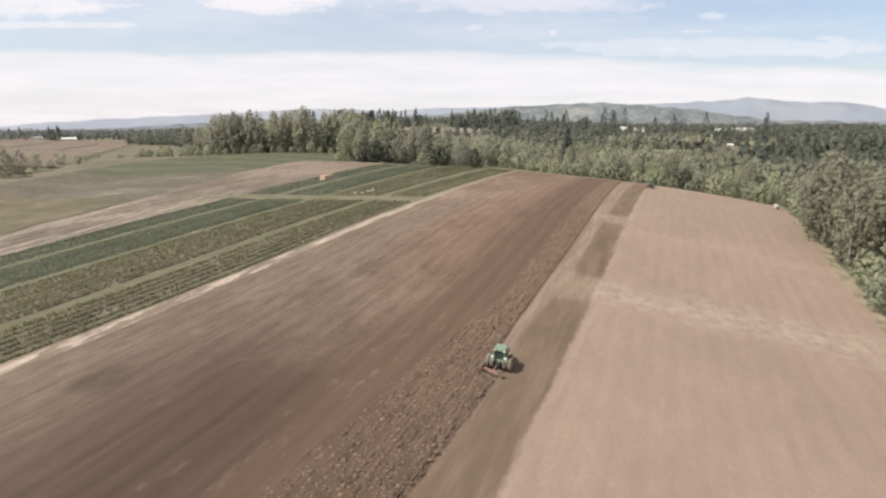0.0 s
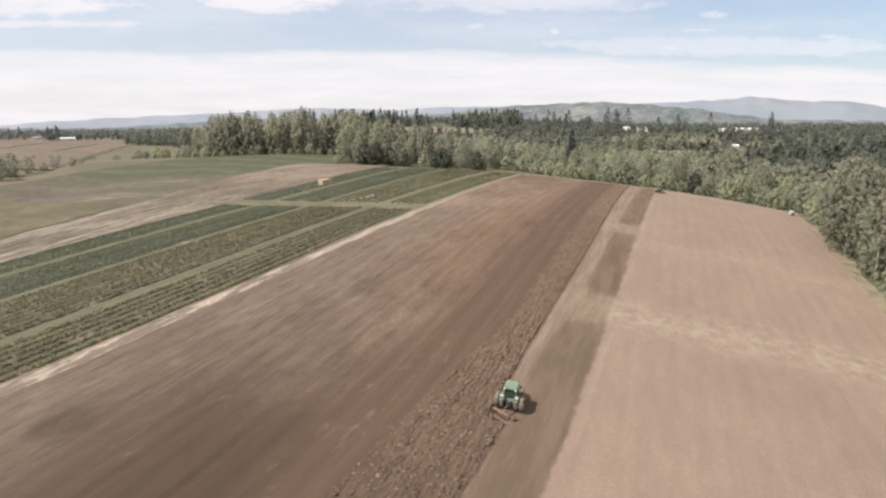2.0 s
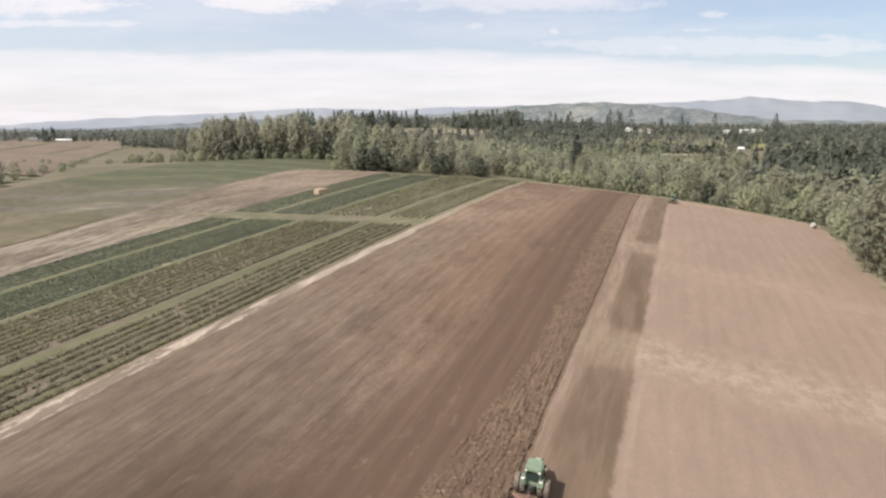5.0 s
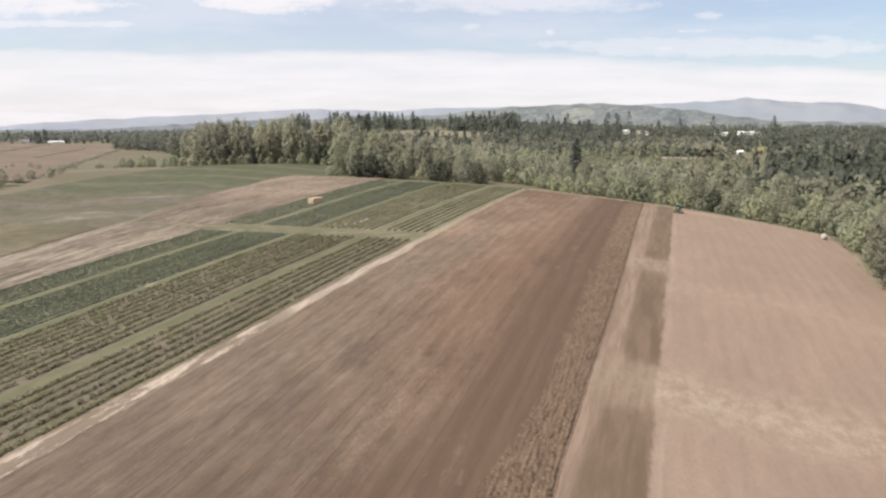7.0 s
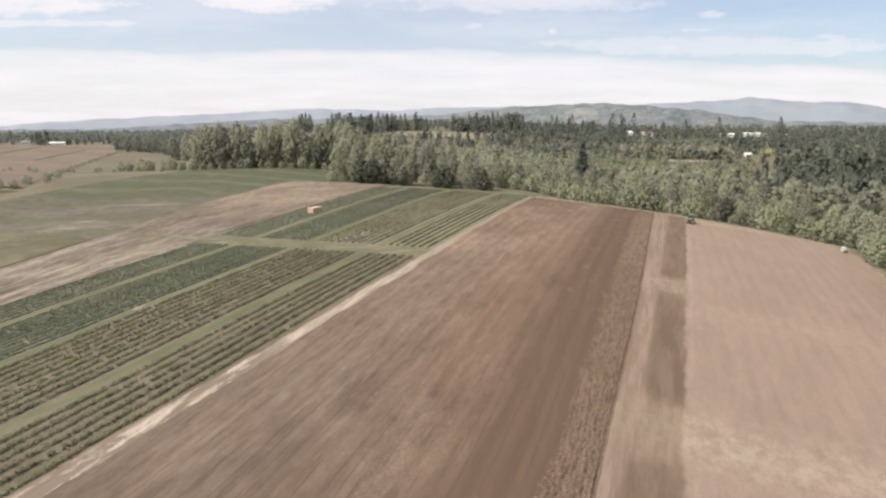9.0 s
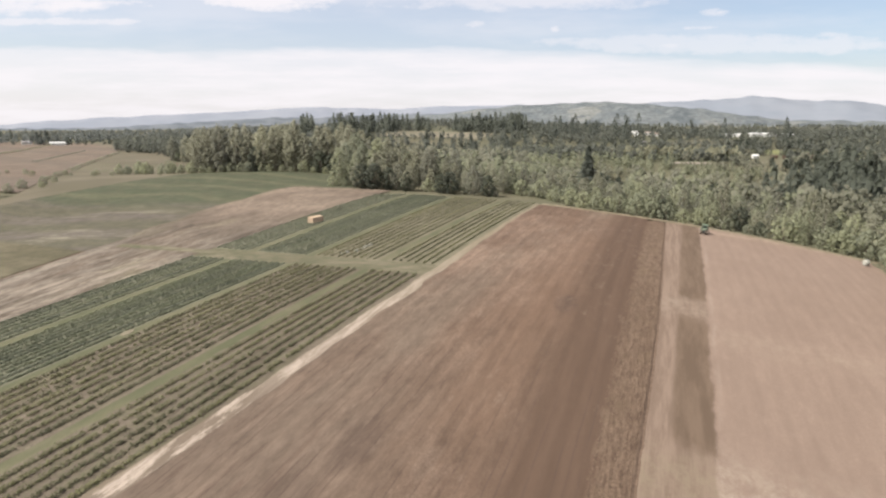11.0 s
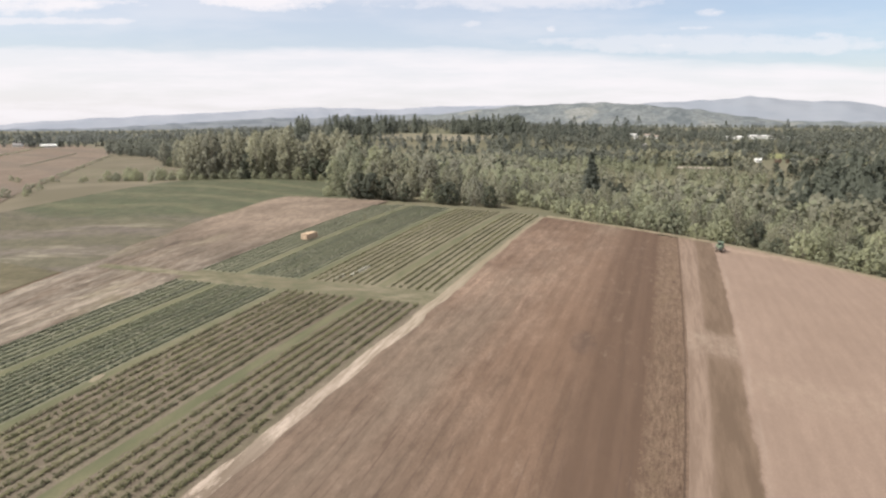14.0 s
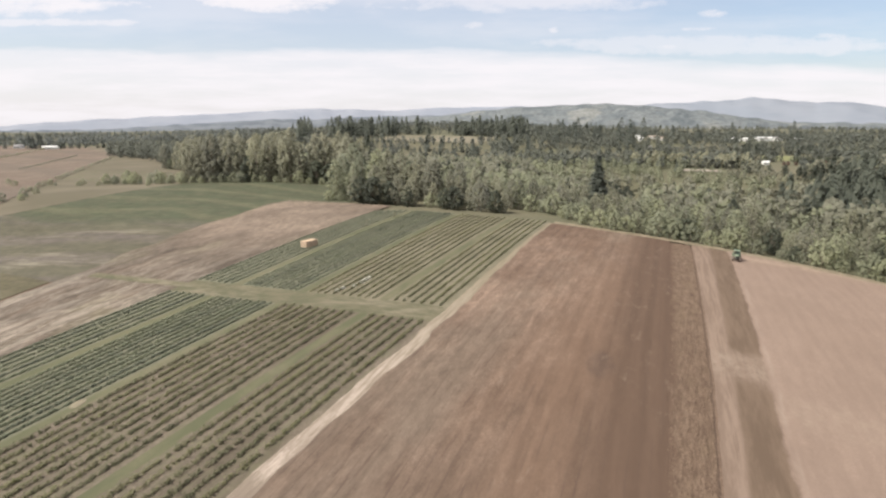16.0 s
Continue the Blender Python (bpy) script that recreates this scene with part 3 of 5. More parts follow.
def hill(x, y):
    """The rounded hill that carries the fields."""
    u, v = x / 100, (y - 170) / 100
    h = 5.993 - 7.306 * u + 3.471 * v - 5.115 * u * u - 0.92 * u * v - 1.363 * v * v - 0.358 * u**3 + 1.29 * u * u * v + 0.324 * u * v * v - 0.645 * v**3
    for top, a, b, size in ((2.303, -28, 140, 55), (-1.905, 35, 115, 40), (-0.79, -118, 200, 60), (1.758, 0, 210, 60)):
        h = h + top * np.exp(-(((x - a) / size) ** 2) - ((y - b) / size) ** 2)
    return h


def land(x, y):
    """Height of the ground."""
    x, y = np.asarray(x, float), np.asarray(y, float)
    xc, yc = np.clip(x, -250, 75), np.clip(y, -30, 310)
    h = hill(xc, yc)
    out = np.hypot(np.maximum(np.maximum(-250 - x, x - 75), 0), np.maximum(np.maximum(-30 - y, y - 310), 0))
    r = np.hypot(x, y)
    bearing = np.degrees(np.arctan2(x, np.maximum(y, 1)))
    rise = 4 + 15 * np.exp(-(((bearing + 20) / 12) ** 2))
    ahead = smooth(y, 300, 900) * smooth(bearing, -50, -25)
    far = 8 + ahead * (2 + 15 * smooth(r, 650, 1080) + rise * smooth(r, 700, 1700)) + 4 * np.sin(x / 310 + 1) * np.sin(y / 270) * smooth(r, 500, 1200)
    far = far - 26 * np.exp(-(((y - 490) / np.where(y < 490, 130, 72)) ** 2)) * smooth(x, -140, -10) * (1 - smooth(x, 300, 600))
    bump = 3.0 * np.exp(-(((x + 225) / 65) ** 2) - ((y - 352) / 38) ** 2)
    return h + (far - h) * smooth(out, 0, 160) + bump


def grid(name, xs, ys, height, material, sink=0.0):
    """A sheet over the lines xs and ys, whose height is a function of both."""
    X, Y = np.meshgrid(xs, ys)
    Z = height(X, Y) - sink
    nx, ny = len(xs), len(ys)
    verts = np.stack([X, Y, Z], -1).reshape(-1, 3)
    i = (np.arange(ny - 1)[:, None] * nx + np.arange(nx - 1)).ravel()
    faces = np.stack([i, i + 1, i + nx + 1, i + nx], -1)
    me = bpy.data.meshes.new(name)
    me.from_pydata(verts, [], faces.tolist())
    me.polygons.foreach_set("use_smooth", np.ones(len(faces), bool))
    me.materials.append(material)
    return new(name, me)


def graded(lo, hi, step, reach, growth=1.18):
    """Lines at even steps from lo to hi, and wider and wider ones out to the reach."""
    mid = list(np.arange(lo, hi + step / 2, step))
    left, right, s = [lo], [mid[-1]], step
    while left[-1] > -reach:
        s *= growth
        left.append(left[-1] - s)
    s = step
    while right[-1] < reach:
        s *= growth
        right.append(right[-1] + s)
    return np.array(left[:0:-1] + mid + right[1:])


def ground_height(x, y):
    inside = smooth(x, -480, -465) * (1 - smooth(x, 52, 60)) * smooth(y, -35, -25) * (1 - smooth(y, 352, 366))
    return land(x, y) - 0.5 * inside


ground = tagged(grid("ground", graded(-420, 160, 5, 4800), graded(-60, 460, 5, 4800), ground_height, GROUND), "rolling farmland with rough grass reaching to the horizon", "ground", kind="structure")

# ---- parts ----
def mesh_of(name, verts, faces, material, smooth_faces=False, normals=None, tint=None):
    me = bpy.data.meshes.new(name)
    me.from_pydata(np.asarray(verts).reshape(-1, 3), [], faces if isinstance(faces, list) else faces.tolist())
    me.materials.append(material)
    if smooth_faces or normals is not None:
        me.polygons.foreach_set("use_smooth", np.ones(len(me.polygons), bool))
    if normals is not None:
        # leaves of a clump share its rounded shading
        normals = normals / (np.linalg.norm(normals, axis=1, keepdims=True) + 1e-9)
        me.normals_split_custom_set_from_vertices(np.repeat(normals, 4, 0).tolist())
    if tint is not None:
        own = me.attributes.new("tint", "FLOAT", "FACE")
        own.data.foreach_set("value", np.broadcast_to(np.asarray(tint, np.float32), len(me.polygons)).copy())
    return me


def part_mesh(name, me, parent, label=""):
    ob = new(name, me)
    ob.parent = parent
    return tagged(ob, label)


# ---- trees ----
def leaf_quads(rng, centres, normals, size, along=None, slim=1.0):
    """One tilted, slightly irregular quad for each centre, drawn out along a direction if one is given."""
    n = len(centres)
    normals = normals + rng.normal(0, 0.42, (n, 3))
    normals /= np.linalg.norm(normals, axis=1, keepdims=True)
    side = np.cross(normals, rng.normal(0, 1, (n, 3)) if along is None else along)
    side /= np.linalg.norm(side, axis=1, keepdims=True) + 1e-9
    other = np.cross(normals, side)
    s = size * rng.uniform(0.6, 1.35, (n, 1))
    corners = [centres + s * (slim * a * side * rng.uniform(0.35, 0.65, (n, 1)) + b * other * rng.uniform(0.4, 0.65, (n, 1)) / slim) for a, b in ((-1, -1), (1, -1), (1, 1), (-1, 1))]
    return np.stack(corners, 1).reshape(-1, 3), np.arange(4 * n).reshape(-1, 4)


def crown_cloud(rng, h, r, lobes, count, bottom, peak=0.42, loose=0.0, upright=1.2):
    """Leaf clumps on the rounded lobes of n crowns of heights h and radii r: places and outward directions, n x count x 3."""
    n = len(h)
    f = (np.arange(lobes)[None] + rng.uniform(0, 1, (n, lobes))) / lobes
    wide = np.where(f < peak, 0.55 + 0.45 * np.sin(0.5 * math.pi * f / peak), np.cos(0.5 * math.pi * np.maximum(f - peak, 0) / (1.04 - peak)) ** 0.7)
    ang = np.arange(lobes)[None] * 2.4 + rng.uniform(-0.6, 0.6, (n, lobes)) + rng.uniform(0, 6.28, (n, 1))
    size = r[:, None] * (0.17 + 1.3 / lobes) * rng.uniform(0.6, 1.35, (n, lobes)) * (1.12 - 0.42 * f)
    out = np.maximum(r[:, None] * wide * rng.uniform(0.78, 1.08, (n, lobes)) - 0.75 * size, 0) * rng.uniform(0.4, 1.0, (n, lobes)) ** 0.5
    z = h[:, None] * (bottom + (1 - bottom) * f) - 0.62 * upright * size * f
    centre = np.stack([out * np.cos(ang), out * np.sin(ang), np.maximum(z, 0.5 * size)], -1)
    pick = rng.integers(0, lobes, (n, count))
    rows = np.arange(n)[:, None]
    dz = rng.uniform(-0.45, 1, (n, count))
    a = rng.uniform(0, 6.283, (n, count))
    flatr = np.sqrt(1 - dz * dz)
    d = np.stack([flatr * np.cos(a), flatr * np.sin(a), dz], -1)
    reach = rng.uniform(0.35, 1.06, (n, count)) + loose * rng.normal(0, 1, (n, count)) ** 2
    p = centre[rows, pick] + d * (size[rows, pick] * reach)[..., None] * np.array([1, 1, upright])
    p[..., 2] = np.maximum(p[..., 2], 0.15)
    return p, d, centre


def tube(verts, faces, a, b, ra, rb, sides=6):
    a, b = np.array(a, float), np.array(b, float)
    d = (b - a) / np.linalg.norm(b - a)
    u = np.cross(d, (0.3, 1, 0.1))
    u /= np.linalg.norm(u)
    v = np.cross(d, u)
    k = len(verts)
    for p, r in ((a, ra), (b, rb)):
        for i in range(sides):
            t = 2 * math.pi * i / sides
            verts.append(tuple(p + r * (math.cos(t) * u + math.sin(t) * v)))
    for i in range(sides):
        j = (i + 1) % sides
        faces.append((k + i, k + j, k + sides + j, k + sides + i))


def tree_model(name, rng, height, radius, leaf, count, size, bottom=0.2, lobes=16, needle=False, bark=None, loose=0.0, peak=0.42, upright=1.2):
    """A tree with its base at the origin: a tapered trunk with limbs, and a crown of leaf clumps."""
    verts, faces = [], []
    lean = rng.normal(0, 0.02 * height, 2) * (0.2 if needle else 1)
    joints = [(lean[0] * f * f, lean[1] * f * f, height * f * 0.92) for f in (0, 0.3, 0.6, 1)]
    joints[0] = (0, 0, -1.0)
    rt = 0.016 * height
    for k in range(3):
        tube(verts, faces, joints[k], joints[k + 1], rt * (1, 0.75, 0.45)[k], rt * (0.75, 0.45, 0.1)[k])
    if needle:
        tiers = count
        f = rng.uniform(0, 1, tiers) ** 1.35
        z = height * (bottom + (1 - bottom) * f)
        ang = rng.uniform(0, 2 * math.pi, tiers)
        whorl = 0.75 + 0.3 * np.sin(z * 2.6 + 0.6 * np.sin(3 * ang))
        rr = radius * (1 - f) ** 0.85 * whorl * rng.uniform(0.35, 1.05, tiers) + 0.15
        c = np.stack([rr * np.cos(ang), rr * np.sin(ang), z - 0.18 * rr], -1)
        d = np.stack([np.cos(ang) * 0.6, np.sin(ang) * 0.6, np.full(tiers, 0.7)], -1)
    else:
        p, d, lobe = crown_cloud(rng, np.array([height]), np.array([radius]), lobes, 2 * count, bottom, peak, loose, upright)
        c, d, lobe = p[0], d[0], lobe[0]
        # few leaves grow deep inside the crown
        own = np.sort(np.linalg.norm(c[:, None] - lobe[None], axis=2), axis=1)
        shown = np.argsort(-own[:, 1] + 0.15 * radius * rng.normal(0, 1, len(c)))[:count]
        c, d = c[shown], d[shown]
        for b in lobe[::3]:
            foot = np.array([0, 0, max(b[2] - 0.9 * math.hypot(b[0], b[1]) - 0.04 * height, 0.06 * height)])
            tube(verts, faces, foot, b, rt * 0.32, rt * 0.08, 4)
    lv, lf = leaf_quads(rng, c, d, size)
    root = new(name)
    part_mesh("trunk", mesh_of("trunk", verts, faces, bark or BARK, True), root)
    shade = d + np.array([0, 0, 0.7 if needle else 0.4]) + rng.normal(0, 0.12, d.shape)
    if not needle:
        shade += 0.6 * (c - np.array([0, 0, 0.5 * height])) / np.array([radius, radius, 0.5 * height]) - 0.3 * d
    part_mesh("crown", mesh_of("crown", lv, lf, leaf, False, shade, 0.5), root)
    return root


# ---- fields ----
def sheet(name, x0, x1, y0, y1, nx, ny, relief, material):
    """A field lying on the land between the borders x0(y) and x1(y), from y0(x) to y1(x)."""
    u, v = np.meshgrid(np.linspace(0, 1, nx + 1), np.linspace(0, 1, ny + 1))
    x = u * 0 - 40.0
    for _ in range(3):
        ya, yb = (b(x) if callable(b) else np.full_like(x, b) for b in (y0, y1))
        y = ya + (yb - ya) * v
        xa, xb = (b(y) if callable(b) else np.full_like(y, b) for b in (x0, x1))
        x = xa + (xb - xa) * u
    z = land(x, y) + (relief(x, y) if relief else 0)
    w = nx + 1
    i = (np.arange(ny)[:, None] * w + np.arange(nx)).ravel()
    me = bpy.data.meshes.new(name)
    me.from_pydata(np.stack([x, y, z], -1).reshape(-1, 3), [], np.stack([i, i + 1, i + w + 1, i + w], -1).tolist())
    me.polygons.foreach_set("use_smooth", np.ones(nx * ny, bool))
    me.materials.append(material)
    return new(name, me)


rng = np.random.default_rng(4)
_table = rng.normal(0, 1, (512, 512))


def rough(x, y, sx, sy):
    """Smooth random relief with the given lengths across and along."""
    a, b = x / sx, y / sy
    i, j = np.floor(a).astype(int), np.floor(b).astype(int)
    fa, fb = a - i, b - j
    fa, fb = fa * fa * (3 - 2 * fa), fb * fb * (3 - 2 * fb)
    g = lambda p, q: _table[p % 512, q % 512]
    return (g(i, j) * (1 - fa) + g(i + 1, j) * fa) * (1 - fb) + (g(i, j + 1) * (1 - fa) + g(i + 1, j + 1) * fa) * fb


def drift(y):
    """The crop rows and the track bend gently to one side towards the lower end."""
    return -8.0 * (np.maximum(160 - y, 0) / 115) ** 1.3


def field_end(x):
    x = np.asarray(x, float)
    return 270 - 0.27 * x - 0.0008 * x**2 * (x > 0)


TRACTOR_Y = 69.0


def furrow_x(y):
    """The open furrow; behind the plough it lies one pass nearer the unploughed side."""
    done = 1 - smooth(y, TRACTOR_Y - 4.3, TRACTOR_Y - 3.7)
    return -1.5 + 1.5 * smooth(y, 80, 160) + done * (2.2 - 0.06 * (TRACTOR_Y - 6 - y)) + 0.05 * rough(y, y * 0 + 8, 1.5, 9)


def clod_left(y):
    return -6.6 - 0.098 * np.maximum(95 - y, 0)


def strip_right(y):
    return 5.6 + 0.0205 * y + 0.2 * rough(y, y * 0, 7, 9) + 0.05 * rough(y, y * 0, 1.5, 9)


def right_border(y):
    return 55.5 + 5 * smooth(y, 170, 250) + 0.5 * rough(y, y * 0 + 2, 6, 9)


def path_left(y):
    return -50.9 + drift(y) - 2.0 * (1 - smooth(y, 50, 120)) + 0.2 * rough(y, y * 0 + 5, 5, 9) + 0.12 * rough(y, y * 0 + 6, 1.4, 9)


def path_right(y):
    return -48.3 + drift(y) - 1.3 * smooth(y, 170, 240) + 0.3 * rough(y, y * 0 + 3, 5, 9)


def fresh(y):
    """Nearer than the plough the furrow is still open wide."""
    return 1 - smooth(y, TRACTOR_Y - 5, TRACTOR_Y - 3.5)


def furrow_left(y):
    return furrow_x(y) - 0.32 - 0.25 * fresh(y) - 0.08 * rough(y, y * 0 + 4, 0.8, 9)


def furrow_right(y):
    return furrow_x(y) + 0.28 + 0.12 * fresh(y)


def worked(x, y):
    return 0.012 * np.sin(x * 2 * math.pi / 2.3) + 0.025 * rough(x, y, 0.9, 9) + 0.02 * rough(x, y, 0.6, 0.9)


def cloddy(x, y):
    grow = smooth(x - clod_left(y) + 0.9 * rough(x, y + 30, 1.2, 3.0), 0.0, 2.2)
    return 0.02 + grow * (1 - 0.5 * smooth(y, 84, 118)) * (0.05 + 0.055 * rough(x, y, 0.6, 1.0) + 0.025 * rough(x + 50, y, 0.33, 0.42) + 0.06 * rough(x, y + 70, 1.1, 5.0) + 0.04 * np.sin(x * 2 * math.pi / 0.62 + 2.2 * rough(x, y, 3.0, 2.2)))


def flat_soil(x, y):
    return 0.015 * rough(x, y, 1.2, 6) + 0.012 * rough(x, y, 0.5, 0.7)


def trench(x, y):
    return -(0.10 + 0.09 * fresh(y)) * np.exp(-(((x - furrow_x(y)) / (0.17 + 0.12 * fresh(y))) ** 2)) + 0.03 * rough(x, y, 0.3, 0.6)


tagged(sheet("ploughed_field", path_right, clod_left, -30, field_end, 110, 420, worked, SOIL), "dark brown tilled soil with faint tractor lines", "field", kind="structure")
tagged(sheet("clod_strip", clod_left, furrow_left, -30, 268, 48, 900, cloddy, CLOD), "freshly turned strip of coarse brown soil clods", "field", kind="structure")
tagged(sheet("furrow", furrow_left, furrow_right, -30, 268, 9, 600, trench, FURROW), "dark open plough furrow", "furrow", kind="structure")
tagged(sheet("damp_strip", furrow_right, strip_right, -30, field_end, 20, 320, flat_soil, TAN), "brown unploughed strip beside the furrow", "field", kind="structure")
tagged(sheet("dry_field", strip_right, right_border, -30, field_end, 90, 320, flat_soil, TAN), "pale tan dry harrowed field", "field", kind="structure")
tagged(sheet("sand_track", path_left, path_right, -30, field_end, 10, 300, flat_soil, SAND), "pale sandy farm track along the field edge", "track", kind="structure")

tagged(sheet("field_verge", path_right, right_border, field_end, lambda x: field_end(x) + 5.5, 70, 6, flat_soil, VERGE), "dry tan grass verge at the end of the field", "verge", kind="structure")
tagged(sheet("side_verge", right_border, lambda y: right_border(y) + 3, -30, 262, 6, 160, flat_soil, VERGE), "dry tan grass verge beside the field", "verge", kind="structure")

# crop blocks: first x, last x, rows; grass strips lie between them
BLOCKS = ((-64.1, -52.9, 6), (-87.2, -69.4, 9), (-107.9, -91.5, 10), (-124.0, -112.5, 6))
STRIPS = ((-67.8, -65.3), (-90.4, -88.3), (-111.4, -109.0))


def track_low(x):
    return 160.0 - 0.085 * (x + 55)


def track_high(x):
    return 169.0 - 0.085 * (x + 55)


def crop_end(x):
    return 287.0 + 0 * x - 0.55 * np.maximum(-x - 112, 0)


def slid(x):
    return lambda y: x + drift(y)


for y0, y1 in ((-30.0, track_low), (track_high, crop_end)):
    for x0, x1, n in BLOCKS:
        tagged(sheet("crop_bed", slid(x0 - (1.6 if x1 > -56 else 1.1)), path_left if x1 > -56 else slid(x1 + (1.6 if x1 > -70 else 1.1)), y0, y1, 20, 110, flat_soil, (BED if y0 == -30.0 else BED_LANE) if x1 > -90 else BED_GREEN), "weedy soil bed under berry rows", "field", kind="structure")
    for x0, x1 in STRIPS:
        tagged(sheet("grass_strip", slid(x0), slid(x1), y0, y1, 10, 140, flat_soil, GRASS), "mown pale green grass strip between crop blocks", "grass", kind="structure")
tagged(sheet("cross_track", slid(-125.1), path_left, track_low, track_high, 70, 14, flat_soil, WORN), "worn grass track crossing the crop blocks", "track", kind="structure")


tagged(sheet("cross_track", -162.0, slid(-125.1), lambda x: track_low(x) + 3.2, lambda x: track_low(x) + 6.6, 30, 6, lambda x, y: flat_soil(x, y) + 0.05, WORN), "worn grass track running on into the stubble", "track", kind="structure")


def stubble_left(y):
    return -150 - 0.11 * y + 2.0 * rough(y, y * 0, 14, 9)


tagged(sheet("stubble_field", stubble_left, slid(-125.1), -30, 296, 60, 160, flat_soil, STUBBLE), "dry straw-coloured stubble field", "field", kind="structure")
def weedy_end(x):
    return 167 - 0.20 * (x + 170)


tagged(sheet("weedy_field", -298.0, lambda y: stubble_left(y) - 1.6, 40, weedy_end, 60, 70, flat_soil, WEEDS), "dull olive-brown weedy field", "field", kind="structure")
tagged(sheet("field_ditch", lambda y: stubble_left(y) - 1.6, stubble_left, 40, lambda x: weedy_end(x) + 0.5, 6, 120, lambda x, y: -0.15 + 0.05 * rough(x, y, 0.4, 1.0), FURROW), "narrow dark ditch at the field edge", "ditch", kind="structure")
tagged(sheet("green_field", -298.0, lambda y: stubble_left(y) + 34 * smooth(y, 291, 296.5), weedy_end, 352, 90, 160, flat_soil, MEADOW), "striped green and grey field on the slope", "field", kind="structure")


def slope_edge(y):
    return -398 - 0.95 * (y - 330)


def raised(x, y):
    return 0.25 + 0 * x


tagged(sheet("plain_field", lambda y: slope_edge(y) - 520, lambda y: slope_edge(y) - 0.3, 250, 820, 40, 60, raised, FALLOW), "far tan fallow fields beyond the slope", "field", kind="structure")
tagged(sheet("rough_pasture", lambda y: np.minimum(slope_edge(y), -312), -297.8, 150, 440, 30, 70, flat_soil, PASTURE), "far yellow-green rough pasture", "field", kind="structure")


tagged(sheet("rough_pasture", lambda y: slope_edge(y) - 0.2, lambda y: slope_edge(y) + 205, 440, 760, 30, 50, lambda x, y: raised(x, y) - 0.05, PASTURE), "far yellow-green rough pasture", "field", kind="structure")
tagged(sheet("sandy_yard", 0.0, 36.0, 616, 628, 30, 14, lambda x, y: raised(x, y), SAND_YARD), "pale sandy yard among the trees", "yard", kind="structure")
tagged(sheet("far_meadow", -428.0, -262.0, 862, 972, 40, 30, lambda x, y: raised(x, y), MEADOW_FAR), "far tan and olive meadow before the conifers", "field", kind="structure")
tagged(sheet("orchard_grass", 84.0, 128.0, 742, 790, 20, 20, lambda x, y: raised(x, y), GRASS_FAR), "bright yellow-green grass beside the white house", "grass", kind="structure")


def crop_row(x, y0, y1, leaf, per_metre, spread, tall, size, spacing, label):
    """One row of low plants, each with its own vigour and tint; a few are missing."""
    m = int((y1 - y0) * per_metre)
    py = rng.uniform(y0, y1, m)
    phase = rng.uniform(0, spacing)
    plant_no = np.round((py - phase) / spacing).astype(int) - int(y0 / spacing) + 3
    count = plant_no.max() + 1
    even = 0.4 if leaf is CROP_GREEN else 1.0
    vigour = np.clip(rng.normal(0.92, 0.17 * even, count) + 0.14 * even * rough(np.arange(count) * spacing + 77 * x, np.zeros(count), 3.0, 9), 0.3, 1.3)
    vigour[rng.uniform(0, 1, count) < 0.05 * even] = 0.0
    tint = np.clip(rng.normal(0.45, 0.22 * even + 0.02, count), 0, 1)
    jog = rng.normal(0, 0.09 * even, count)
    keep = rng.uniform(0, 1, m) < vigour[plant_no]
    py, plant_no = py[keep], plant_no[keep]
    m = len(py)
    middle = (plant_no + int(y0 / spacing) - 3) * spacing + phase
    py = middle + (py - middle) * 0.78 + rng.normal(0, 0.07, m)
    px = x + drift(py) + jog[plant_no] + rng.normal(0, spread, m) * (0.6 + 0.4 * vigour[plant_no])
    c = np.stack([px, py, land(px, py) + rng.uniform(0.05, 1, m) ** 1.2 * tall * (0.5 + 0.6 * vigour[plant_no])], -1)
    lv, lf = leaf_quads(rng, c, np.array([[0, 0, 0.8]]) + 0 * c, size)
    tagged(new("berry_row", mesh_of("berry_row", lv, lf, leaf, tint=tint[plant_no])), label, "crop row", "berry rows", "stuff")


for low in (True, False):
    for k, (x0, x1, n) in enumerate(BLOCKS):
        for x in np.linspace(x0, x1, n):
            y0, y1 = (24.0, float(track_low(x)) - 0.3) if low else (float(track_high(x)) + 0.3, float(crop_end(x)) - 1)
            if k < 2:
                crop_row(x, y0, y1, CROP_OLIVE, 60 if low else 38, 0.22 if low else 0.16, 0.50 if low else 0.36, 0.172 if low else 0.20, 0.5, "row of low brownish-green berry plants")
            else:
                crop_row(x, y0, y1, CROP_GREEN, 66 if low else 40, 0.19 if low else 0.18, 0.36 if low else 0.34, 0.18 if low else 0.20, 0.3, "dense row of low blue-green berry plants")

# loose clods on the freshly turned strip
n = 12000
cy = 34 + 141 * rng.uniform(0, 1, n) ** 1.2
cl, cr = clod_left(cy), furrow_x(cy) - 0.4
cx = cl + (cr - cl) * rng.uniform(0, 1, n) ** 0.8
octa = np.array([(1.25, 0, 0), (0, 1.25, 0), (-1.25, 0, 0), (0, -1.25, 0), (0, 0, 0.5), (0, 0, -0.6)])
tri = np.array([(0, 1, 4), (1, 2, 4), (2, 3, 4), (3, 0, 4), (1, 0, 5), (2, 1, 5), (3, 2, 5), (0, 3, 5)])
size = (rng.uniform(0.05, 0.13, n) + 0.17 * rng.uniform(0, 1, n) ** 3.5 * (1 - 0.8 * smooth(cy, 78, 112)))[:, None, None] * rng.uniform(0.6, 1.3, (n, 6, 3))
cx += 0.14 * np.sin(cx * 2 * math.pi / 1.1)
turn = rng.normal(0, 0.5, n)
pts = octa[None] * size
